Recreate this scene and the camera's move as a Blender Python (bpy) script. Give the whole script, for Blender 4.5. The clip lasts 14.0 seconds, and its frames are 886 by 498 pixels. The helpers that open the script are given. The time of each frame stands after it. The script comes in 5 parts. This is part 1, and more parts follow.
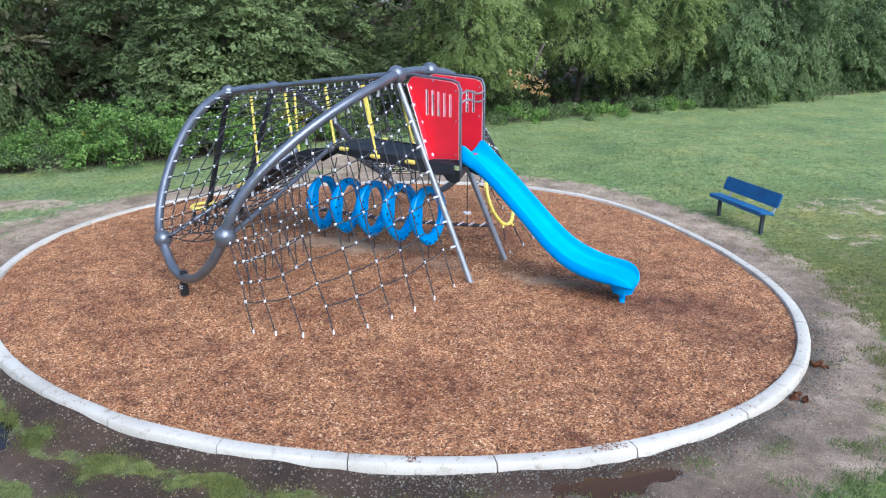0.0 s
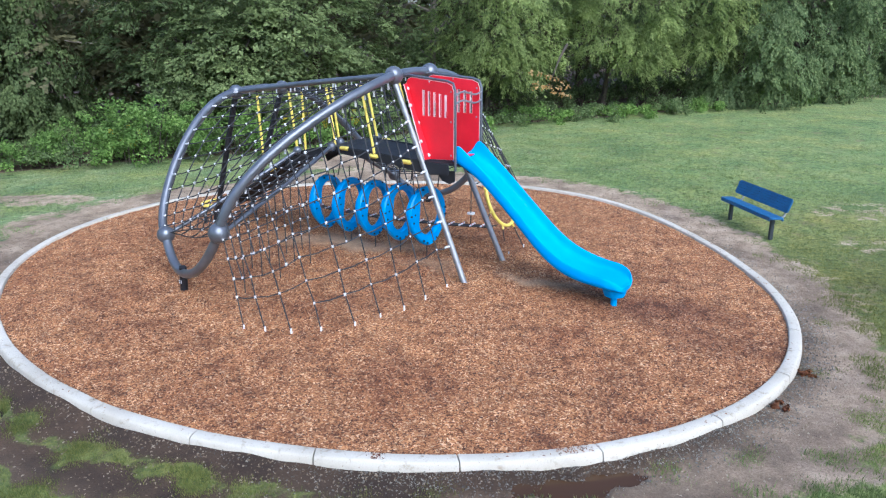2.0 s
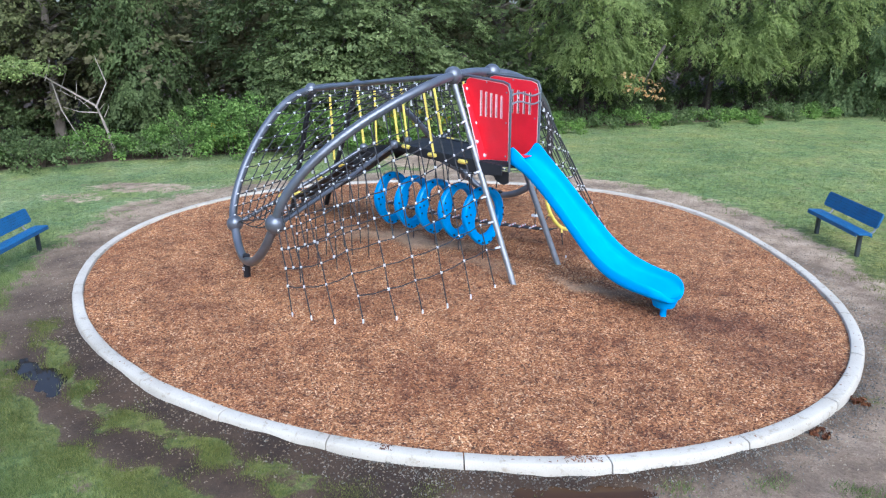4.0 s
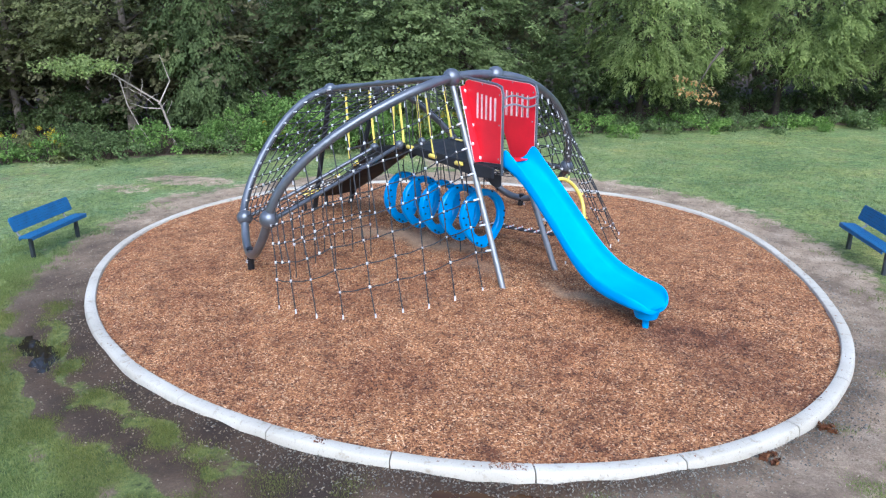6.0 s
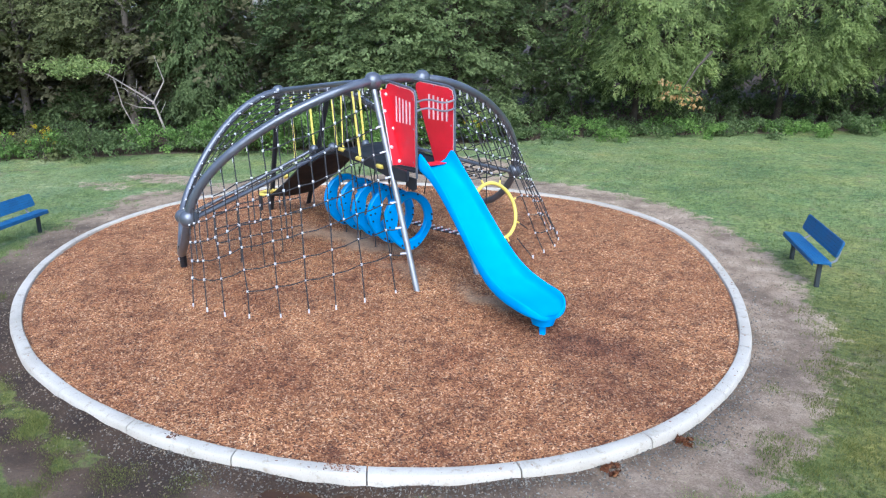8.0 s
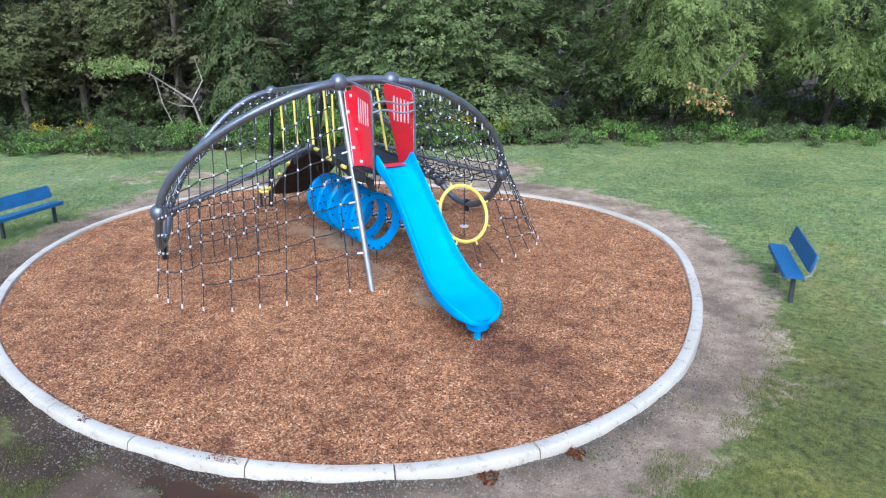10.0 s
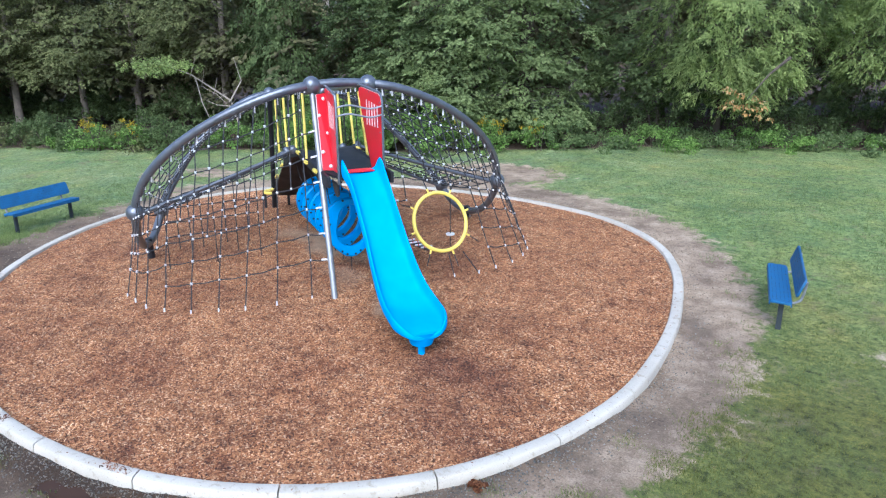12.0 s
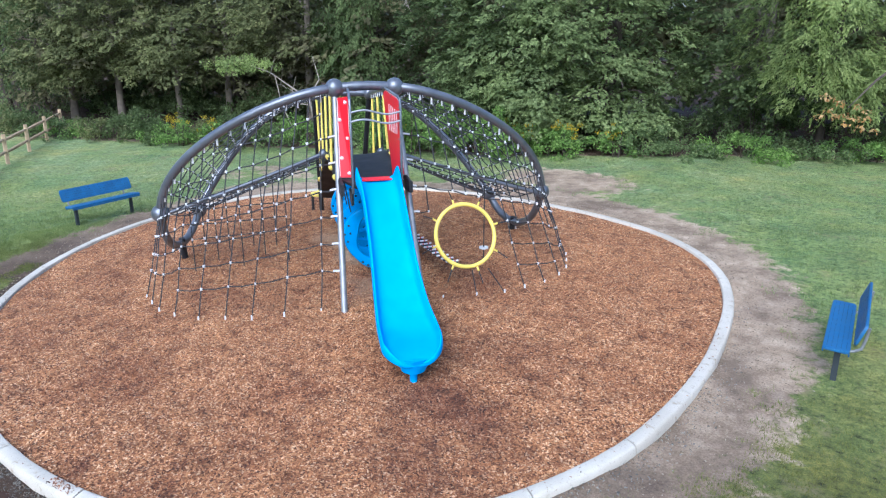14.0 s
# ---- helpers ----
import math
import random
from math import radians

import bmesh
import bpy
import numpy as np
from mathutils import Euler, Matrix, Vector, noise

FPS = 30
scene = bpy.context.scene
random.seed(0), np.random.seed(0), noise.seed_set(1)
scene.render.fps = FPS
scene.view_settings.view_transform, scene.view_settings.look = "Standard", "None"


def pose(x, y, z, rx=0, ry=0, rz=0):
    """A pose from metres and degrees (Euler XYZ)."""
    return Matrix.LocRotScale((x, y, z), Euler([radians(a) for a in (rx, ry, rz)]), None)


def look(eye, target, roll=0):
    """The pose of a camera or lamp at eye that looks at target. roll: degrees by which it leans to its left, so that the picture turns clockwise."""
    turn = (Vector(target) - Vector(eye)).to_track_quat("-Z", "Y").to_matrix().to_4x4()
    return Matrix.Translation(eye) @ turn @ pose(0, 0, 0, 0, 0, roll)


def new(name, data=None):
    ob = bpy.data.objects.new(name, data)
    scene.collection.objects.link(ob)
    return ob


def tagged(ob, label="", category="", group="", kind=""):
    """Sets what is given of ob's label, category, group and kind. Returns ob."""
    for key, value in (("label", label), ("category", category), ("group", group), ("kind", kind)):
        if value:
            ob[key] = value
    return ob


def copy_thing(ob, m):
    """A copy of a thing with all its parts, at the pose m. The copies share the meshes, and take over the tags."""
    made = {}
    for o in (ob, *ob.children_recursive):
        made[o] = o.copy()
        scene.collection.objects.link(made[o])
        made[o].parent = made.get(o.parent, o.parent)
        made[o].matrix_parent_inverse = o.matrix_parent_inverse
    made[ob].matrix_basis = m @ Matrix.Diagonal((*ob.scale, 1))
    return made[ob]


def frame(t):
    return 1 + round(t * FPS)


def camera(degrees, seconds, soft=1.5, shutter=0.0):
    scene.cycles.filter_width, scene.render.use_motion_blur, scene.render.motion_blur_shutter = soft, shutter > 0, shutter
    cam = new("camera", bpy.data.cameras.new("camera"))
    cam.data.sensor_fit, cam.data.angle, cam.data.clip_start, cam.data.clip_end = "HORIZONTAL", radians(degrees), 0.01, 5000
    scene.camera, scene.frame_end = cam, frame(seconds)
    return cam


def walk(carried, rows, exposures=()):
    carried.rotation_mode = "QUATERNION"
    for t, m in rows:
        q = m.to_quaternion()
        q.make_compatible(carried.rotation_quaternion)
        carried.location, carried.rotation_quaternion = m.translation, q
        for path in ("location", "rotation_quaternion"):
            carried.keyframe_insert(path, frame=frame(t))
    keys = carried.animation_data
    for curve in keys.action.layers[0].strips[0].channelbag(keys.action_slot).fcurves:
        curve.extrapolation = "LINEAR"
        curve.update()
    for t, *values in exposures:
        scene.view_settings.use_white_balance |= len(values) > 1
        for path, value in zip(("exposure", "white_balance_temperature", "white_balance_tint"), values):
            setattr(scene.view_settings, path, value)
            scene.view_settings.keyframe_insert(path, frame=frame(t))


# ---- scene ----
cam = camera(63.3, 14.0, 1.2)
METRES, EYE, TILT, LEAN, TURN = 9.5, 3.68, -17.75, 0.2, 0.0
ROWS = [
    (0.0, 0.0, 0.0, 0.0, 0.0, 0.0, -0.0),
    (0.5, 0.0162, -0.0004, 0.0003, 0.01, 0.01, -0.01),
    (1.0, 0.0336, -0.0011, 0.0006, 0.2, 0.01, -0.08),
    (1.5, 0.0509, -0.0022, 0.0005, 1.14, 0.02, -0.36),
    (2.0, 0.0684, -0.0034, 0.0002, 3.09, -0.01, -0.96),
    (2.5, 0.0879, -0.0039, 0.0002, 5.24, -0.05, -1.6),
    (3.0, 0.1089, -0.0032, 0.0003, 7.38, -0.1, -2.25),
    (3.5, 0.1324, -0.0013, 0.0009, 9.55, -0.19, -2.92),
    (4.0, 0.1571, 0.0014, 0.0022, 11.74, -0.33, -3.67),
    (6.5, 0.3401, 0.0466, 0.0202, 19.37, -0.91, -6.1),
    (7.0, 0.385, 0.0611, 0.0264, 19.88, -0.94, -6.29),
    (7.5, 0.432, 0.0772, 0.0326, 20.73, -1.01, -6.56),
    (8.0, 0.4769, 0.0939, 0.0391, 21.79, -1.14, -6.89),
    (10.5, 0.6783, 0.1898, 0.0727, 29.48, -2.12, -8.99),
    (11.0, 0.7107, 0.216, 0.0814, 31.02, -2.35, -9.38),
    (11.5, 0.7387, 0.2473, 0.092, 32.53, -2.59, -9.77),
    (12.0, 0.7627, 0.2831, 0.1042, 34.02, -2.85, -10.16),
    (12.5, 0.7816, 0.3216, 0.1172, 35.5, -3.13, -10.56),
    (13.0, 0.7955, 0.3575, 0.1295, 37.06, -3.46, -10.96),
    (13.5, 0.8054, 0.3897, 0.1407, 39.73, -4.02, -11.58),
    (14.0, 0.8124, 0.4172, 0.1499, 42.66, -4.66, -12.24),
]
EXPOSURES = [(0.0, 0.87, 5340.0, 9.0), (8.0, 0.87, 5285.0, 9.0), (14.0, 0.90, 5265.0, 9.0)]
walk(cam, [(t, pose(0, 0, EYE, TILT, LEAN, TURN) @ pose(METRES * x, METRES * y, METRES * z, 90 + pitch, roll, yaw)) for t, x, y, z, yaw, pitch, roll in ROWS], EXPOSURES)

# ---- world, sun, exposure ----
SUN_ELEV, SUN_ROT = radians(42), radians(152)
world = bpy.data.worlds.new("overcast_sky")
scene.world = world
world.use_nodes = True
wn = world.node_tree
wn.nodes.clear()
sky = wn.nodes.new("ShaderNodeTexSky")
sky.sky_type, sky.sun_disc, sky.sun_elevation, sky.sun_rotation = "NISHITA", False, SUN_ELEV, SUN_ROT
sky.dust_density, sky.air_density = 3.0, 1.0
grey = wn.nodes.new("ShaderNodeHueSaturation")
grey.inputs["Saturation"].default_value = 0.9
bg = wn.nodes.new("ShaderNodeBackground")
bg.inputs["Strength"].default_value = 0.15
wout = wn.nodes.new("ShaderNodeOutputWorld")
wn.links.new(sky.outputs[0], grey.inputs["Color"])
wn.links.new(grey.outputs[0], bg.inputs["Color"])
wn.links.new(bg.outputs[0], wout.inputs["Surface"])
sun_data = bpy.data.lights.new("sun", "SUN")
sun_data.energy, sun_data.angle, sun_data.color = 1.5, radians(50), (1.0, 0.975, 0.93)
sun = new("sun", sun_data)
SUN_DIR = Vector((math.sin(SUN_ROT) * math.cos(SUN_ELEV), math.cos(SUN_ROT) * math.cos(SUN_ELEV), math.sin(SUN_ELEV)))
sun.matrix_world = look(SUN_DIR * 50, (0, 0, 0))

# ---- materials ----


def material(name, rough=0.6, metal=0.0):
    m = bpy.data.materials.new(name)
    m.use_nodes = True
    b = m.node_tree.nodes["Principled BSDF"]
    b.inputs["Roughness"].default_value, b.inputs["Metallic"].default_value = rough, metal
    return m, m.node_tree, b


def tex_noise(nt, scale, detail=4.0, rough=0.55, space="Object"):
    co = nt.nodes.new("ShaderNodeTexCoord")
    n = nt.nodes.new("ShaderNodeTexNoise")
    n.inputs["Scale"].default_value, n.inputs["Detail"].default_value, n.inputs["Roughness"].default_value = scale, detail, rough
    nt.links.new(co.outputs[space], n.inputs["Vector"])
    return n


def ramp(nt, source, stops):
    r = nt.nodes.new("ShaderNodeValToRGB")
    els = r.color_ramp.elements
    while len(els) < len(stops):
        els.new(0.5)
    for e, (p, c) in zip(els, stops):
        e.position, e.color = p, (*c, 1)
    nt.links.new(source, r.inputs["Fac"])
    return r


def mix(nt, kind, fac, a, b):
    n = nt.nodes.new("ShaderNodeMix")
    n.data_type, n.blend_type = "RGBA", kind
    for sock, v in ((n.inputs["Factor"], fac), (n.inputs["A"], a), (n.inputs["B"], b)):
        if isinstance(v, bpy.types.NodeSocket):
            nt.links.new(v, sock)
        elif isinstance(v, tuple):
            sock.default_value = (*v, 1)
        else:
            sock.default_value = v
    return n.outputs["Result"]


def bump(nt, bsdf, height, strength=0.3, distance=0.01):
    b = nt.nodes.new("ShaderNodeBump")
    b.inputs["Strength"].default_value, b.inputs["Distance"].default_value = strength, distance
    nt.links.new(height, b.inputs["Height"])
    nt.links.new(b.outputs[0], bsdf.inputs["Normal"])
    return b


def worn(name, colour, rough=0.5, metal=0.0, vary=0.15, scale=6.0, grain=120.0, relief=0.1):
    """A painted, moulded or cast surface: broad stains, fine grain and slight relief."""
    m, nt, b = material(name, rough, metal)
    broad, fine = tex_noise(nt, scale), tex_noise(nt, grain, 2.0)
    lo, hi = [tuple(min(1, c * k) for c in colour) for k in (1 - vary, 1 + vary)]
    col = ramp(nt, broad.outputs["Fac"], [(0.3, lo), (0.7, hi)])
    out = mix(nt, "MULTIPLY", 0.25, col.outputs[0], ramp(nt, fine.outputs["Fac"], [(0.3, (0.6, 0.6, 0.6)), (0.7, (1, 1, 1))]).outputs[0])
    nt.links.new(out, b.inputs["Base Color"])
    r = ramp(nt, broad.outputs["Fac"], [(0.3, (rough * 0.85,) * 3), (0.7, (min(1, rough * 1.15),) * 3)])
    nt.links.new(r.outputs[0], b.inputs["Roughness"])
    bump(nt, b, fine.outputs["Fac"], relief, 0.003)
    return m


STEEL_DARK = worn("charcoal_powder_coat", (0.145, 0.16, 0.19), 0.33, 0.5, 0.15, 5.0)
STEEL_COAT = STEEL_DARK.node_tree.nodes["Principled BSDF"]
STEEL_COAT.inputs["Coat Weight"].default_value, STEEL_COAT.inputs["Coat Roughness"].default_value = 0.35, 0.2
STEEL_LIGHT = worn("galvanised_steel", (0.32, 0.33, 0.35), 0.52, 0.7, 0.2, 8.0)
BLACK_STEEL = worn("black_painted_steel", (0.022, 0.024, 0.03), 0.45, 0.3)
RUBBER = worn("black_rubber_belt", (0.018, 0.02, 0.026), 0.62, 0.0, 0.25, 4.0, 90.0, 0.3)
ROPE = worn("black_braided_rope", (0.032, 0.033, 0.037), 0.8, 0.0, 0.3, 30.0, 300.0, 0.5)
CLAMP = worn("white_rope_clamp", (0.66, 0.67, 0.70), 0.45)
YELLOW = worn("yellow_plastic", (0.86, 0.69, 0.13), 0.45, 0.0, 0.12, 9.0)
BLUE = worn("sky_blue_moulded_plastic", (0.002, 0.325, 0.85), 0.72, 0.0, 0.08, 3.0, 200.0, 0.06)
RING_BLUE = worn("deep_sky_blue_plastic", (0.005, 0.30, 0.80), 0.45, 0.0, 0.1, 4.0, 200.0, 0.08)
BENCH_BLUE = worn("blue_coated_steel", (0.022, 0.125, 0.30), 0.5, 0.0, 0.18, 7.0)
BENCH_LEG = worn("slate_painted_steel", (0.04, 0.05, 0.06), 0.5, 0.2)
RED = worn("red_plastic_panel", (0.72, 0.016, 0.035), 0.42, 0.0, 0.08, 4.0, 200.0, 0.05)
RED_EDGE = worn("pale_routed_edge", (0.8, 0.55, 0.56), 0.5)
# Near-black colour stands for the shade inside bolt recesses and perforations.
HOLE = worn("recess_shade", (0.01, 0.02, 0.04), 0.8)
RED_SLEEVE = worn("red_plastic_sleeve", (0.55, 0.03, 0.03), 0.5)
WOOD_FENCE = worn("weathered_fence_timber", (0.46, 0.34, 0.22), 0.8, 0.0, 0.3, 6.0, 60.0, 0.4)
BARK = worn("grey_brown_bark", (0.075, 0.06, 0.045), 0.9, 0.0, 0.4, 5.0, 40.0, 0.8)
PALE_BARK = worn("pale_grey_bark", (0.22, 0.185, 0.15), 0.9, 0.0, 0.35, 5.0, 40.0, 0.8)
PALE_WOOD = worn("bleached_dead_wood", (0.36, 0.31, 0.26), 0.85, 0.0, 0.25, 6.0, 50.0, 0.5)


def concrete():
    m, nt, b = material("cast_concrete", 0.8)
    broad, mid, fine = tex_noise(nt, 1.3, 5), tex_noise(nt, 9, 6, 0.65), tex_noise(nt, 140, 2)
    col = ramp(nt, broad.outputs["Fac"], [(0.3, (0.49, 0.45, 0.38)), (0.55, (0.58, 0.54, 0.465)), (0.75, (0.65, 0.61, 0.535))])
    dirt = ramp(nt, mid.outputs["Fac"], [(0.30, (0.52, 0.44, 0.34)), (0.44, (1, 1, 1))])
    out = mix(nt, "MULTIPLY", 0.7, col.outputs[0], dirt.outputs[0])
    out = mix(nt, "MULTIPLY", 0.3, out, ramp(nt, fine.outputs["Fac"], [(0.35, (0.6, 0.6, 0.6)), (0.6, (1, 1, 1))]).outputs[0])
    speck = tex_noise(nt, 38, 4, 0.75)
    out = mix(nt, "MULTIPLY", 0.8, out, ramp(nt, speck.outputs["Fac"], [(0.32, (0.45, 0.36, 0.28)), (0.39, (1, 1, 1))]).outputs[0])
    info = nt.nodes.new("ShaderNodeObjectInfo")
    out = mix(nt, "MULTIPLY", 0.6, out, ramp(nt, info.outputs["Random"], [(0, (0.86, 0.86, 0.85)), (1, (1, 1, 1))]).outputs[0])
    nt.links.new(out, b.inputs["Base Color"])
    bump(nt, b, mid.outputs["Fac"], 0.3, 0.006)
    return m


def mulch_material(name, chips):
    m, nt, b = material(name, 0.75)
    co = nt.nodes.new("ShaderNodeTexCoord")
    broad, mid = tex_noise(nt, 0.8, 5, 0.65), tex_noise(nt, 4.5, 6, 0.68)
    if chips:
        src = nt.nodes.new("ShaderNodeNewGeometry").outputs["Random Per Island"]
    else:
        vor = nt.nodes.new("ShaderNodeTexVoronoi")
        vor.inputs["Scale"].default_value = 60
        nt.links.new(co.outputs["Object"], vor.inputs["Vector"])
        sep = nt.nodes.new("ShaderNodeSeparateColor")
        nt.links.new(vor.outputs["Color"], sep.inputs[0])
        src = sep.outputs[0]
    col = ramp(nt, src, [(0, (0.075, 0.028, 0.012)), (0.24, (0.25, 0.100, 0.040)), (0.58, (0.48, 0.215, 0.086)), (0.86, (0.65, 0.35, 0.16)), (0.97, (0.88, 0.64, 0.40))])
    wet = ramp(nt, broad.outputs["Fac"], [(0.34, (0.68, 0.58, 0.54)), (0.5, (0.88, 0.85, 0.83)), (0.62, (0.97, 0.96, 0.95))])
    out = mix(nt, "MULTIPLY", 0.85, col.outputs[0], wet.outputs[0])
    spots = ramp(nt, mid.outputs["Fac"], [(0.35, (0.50, 0.42, 0.39)), (0.50, (0.95, 0.92, 0.895)), (0.62, (1.11, 1.095, 1.07))])
    out = mix(nt, "MULTIPLY", 0.9, out, spots.outputs[0])
    damp, pale = nt.nodes.new("ShaderNodeAttribute"), nt.nodes.new("ShaderNodeAttribute")
    damp.attribute_name, pale.attribute_name = "damp", "worn"
    out = mix(nt, "MIX", pale.outputs["Fac"], out, mix(nt, "MULTIPLY", 0.5, (0.47, 0.35, 0.235), spots.outputs[0]))
    out = mix(nt, "MULTIPLY", damp.outputs["Fac"], out, (0.40, 0.31, 0.31))
    nt.links.new(out, b.inputs["Base Color"])
    if not chips:
        fine = tex_noise(nt, 60, 4, 0.7)
        bump(nt, b, fine.outputs["Fac"], 0.9, 0.03)
    return m


def ground_material():
    m, nt, b = material("lawn_and_bare_soil", 0.9)
    at = nt.nodes.new("ShaderNodeAttribute")
    at.attribute_name = "soil"
    n1, n2, n3 = tex_noise(nt, 0.35, 6, 0.68), tex_noise(nt, 3.5, 6, 0.7), tex_noise(nt, 45, 4, 0.7)
    grass = ramp(nt, n1.outputs["Fac"], [(0.3, (0.135, 0.20, 0.070)), (0.5, (0.225, 0.295, 0.105)), (0.7, (0.325, 0.35, 0.14))])
    g2 = ramp(nt, n2.outputs["Fac"], [(0.3, (0.6, 0.62, 0.55)), (0.65, (1.15, 1.1, 1.1))])
    grass = mix(nt, "MULTIPLY", 0.85, grass.outputs[0], g2.outputs[0])
    clump = tex_noise(nt, 11.0, 5, 0.72)
    grass = mix(nt, "MULTIPLY", 0.9, grass, ramp(nt, clump.outputs["Fac"], [(0.34, (0.34, 0.40, 0.30)), (0.5, (0.95, 0.97, 0.9)), (0.64, (1.45, 1.35, 1.3))]).outputs[0])
    fine = ramp(nt, n3.outputs["Fac"], [(0.3, (0.45, 0.5, 0.4)), (0.65, (1.2, 1.2, 1.15))])
    grass = mix(nt, "MULTIPLY", 0.8, grass, fine.outputs[0])
    dry = tex_noise(nt, 0.9, 5, 0.65)
    grass = mix(nt, "MULTIPLY", 0.8, grass, ramp(nt, dry.outputs["Fac"], [(0.36, (0.82, 0.95, 0.98)), (0.52, (1, 1, 1)), (0.66, (1.18, 1.03, 0.86))]).outputs[0])
    weed = tex_noise(nt, 5.5, 3, 0.8)
    grass = mix(nt, "MULTIPLY", 0.75, grass, ramp(nt, weed.outputs["Fac"], [(0.30, (0.50, 0.50, 0.42)), (0.38, (1, 1, 1))]).outputs[0])
    bluer_turf, olive_turf = nt.nodes.new("ShaderNodeAttribute"), nt.nodes.new("ShaderNodeAttribute")
    bluer_turf.attribute_name, olive_turf.attribute_name = "bluer_turf", "olive_turf"
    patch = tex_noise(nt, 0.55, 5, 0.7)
    grass = mix(nt, "MULTIPLY", mix(nt, "MULTIPLY", 1.0, bluer_turf.outputs["Color"], ramp(nt, patch.outputs["Fac"], [(0.40, (0.0, 0.0, 0.0)), (0.58, (1, 1, 1))]).outputs[0]), grass, (1.12, 1.10, 1.5))
    grass = mix(nt, "MULTIPLY", olive_turf.outputs["Fac"], grass, (0.80, 0.64, 0.46))
    streak = tex_noise(nt, 1.7, 6, 0.75)
    thin = ramp(nt, streak.outputs["Fac"], [(0.56, (0, 0, 0)), (0.70, (0.7, 0.7, 0.7))])
    grass = mix(nt, "MIX", thin.outputs[0], grass, (0.225, 0.175, 0.10))
    n4 = tex_noise(nt, 1.1, 4, 0.6)
    soil = ramp(nt, n2.outputs["Fac"], [(0.28, (0.25, 0.185, 0.13)), (0.48, (0.40, 0.31, 0.225)), (0.68, (0.55, 0.445, 0.34))])
    soil = mix(nt, "MULTIPLY", 0.9, soil.outputs[0], ramp(nt, n4.outputs["Fac"], [(0.35, (0.52, 0.48, 0.45)), (0.58, (1.1, 1.07, 1.02))]).outputs[0])
    soil2 = mix(nt, "MULTIPLY", 0.85, soil, ramp(nt, n3.outputs["Fac"], [(0.35, (0.62, 0.60, 0.58)), (0.62, (1.12, 1.12, 1.12))]).outputs[0])
    wet = nt.nodes.new("ShaderNodeAttribute")
    wet.attribute_name = "damp"
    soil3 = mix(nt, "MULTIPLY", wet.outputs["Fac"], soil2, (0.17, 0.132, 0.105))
    # ragged border between turf and soil
    add = nt.nodes.new("ShaderNodeMath")
    add.operation = "MULTIPLY_ADD"
    add.inputs[1].default_value = 1.1
    nt.links.new(n2.outputs["Fac"], add.inputs[0])
    nt.links.new(at.outputs["Fac"], add.inputs[2])
    edge = ramp(nt, add.outputs[0], [(0.98, (0, 0, 0)), (1.12, (1, 1, 1))])
    edge.color_ramp.elements[0].position, edge.color_ramp.elements[1].position = 0.90, 1.0
    sc = nt.nodes.new("ShaderNodeMath")
    sc.operation = "MULTIPLY"
    sc.inputs[1].default_value = 0.9
    nt.links.new(add.outputs[0], sc.inputs[0])
    nt.links.new(sc.outputs[0], edge.inputs["Fac"])
    out = mix(nt, "MIX", edge.outputs[0], grass, soil3)
    nt.links.new(out, b.inputs["Base Color"])
    bump(nt, b, n3.outputs["Fac"], 0.8, 0.03)
    return m


def leaf_material(name, dark, mid, light, turf=False):
    m, nt, b = material(name, 0.68)
    b.inputs["Specular IOR Level"].default_value = 0.25
    geo = nt.nodes.new("ShaderNodeNewGeometry")
    broad = tex_noise(nt, 0.7, 3)
    col = ramp(nt, geo.outputs["Random Per Island"], [(0, dark), (0.55, mid), (1, light)])
    out = mix(nt, "MULTIPLY", 0.7, col.outputs[0], ramp(nt, broad.outputs["Fac"], [(0.3, (0.6, 0.62, 0.6)), (0.7, (1.15, 1.15, 1.0))]).outputs[0])
    if turf:
        bluer_turf, olive_turf = nt.nodes.new("ShaderNodeAttribute"), nt.nodes.new("ShaderNodeAttribute")
        bluer_turf.attribute_name, olive_turf.attribute_name = "bluer_turf", "olive_turf"
        out = mix(nt, "MULTIPLY", bluer_turf.outputs["Fac"], out, (1.06, 1.05, 1.25))
        out = mix(nt, "MULTIPLY", olive_turf.outputs["Fac"], out, (0.80, 0.64, 0.46))
    nt.links.new(out, b.inputs["Base Color"])
    tr = nt.nodes.new("ShaderNodeBsdfTranslucent")
    nt.links.new(out, tr.inputs["Color"])
    mx = nt.nodes.new("ShaderNodeMixShader")
    mx.inputs[0].default_value = 0.42
    nt.links.new(b.outputs[0], mx.inputs[1])
    nt.links.new(tr.outputs[0], mx.inputs[2])
    nt.links.new(mx.outputs[0], nt.nodes["Material Output"].inputs["Surface"])
    return m


CONCRETE, MULCH, CHIPS, LAWN = concrete(), mulch_material("wood_mulch", False), mulch_material("wood_chips", True), ground_material()
LEAF_DARK = leaf_material("dark_woodland_leaves", (0.08, 0.114, 0.044), (0.125, 0.171, 0.067), (0.188, 0.245, 0.103))
LEAF_MAPLE = leaf_material("maple_leaves", (0.148, 0.195, 0.078), (0.222, 0.288, 0.118), (0.32, 0.39, 0.175))
LEAF_OLIVE = leaf_material("olive_woodland_leaves", (0.122, 0.139, 0.058), (0.186, 0.207, 0.087), (0.272, 0.292, 0.134))
# Browner leaf tone that carries the wood's inner shade in its colour.
LEAF_DEEP = leaf_material("shade_toned_brown_green_leaves", (0.101, 0.097, 0.051), (0.155, 0.149, 0.078), (0.216, 0.209, 0.115))
LEAF_OAK = leaf_material("willow_oak_leaves", (0.19, 0.255, 0.084), (0.297, 0.374, 0.131), (0.416, 0.487, 0.19))
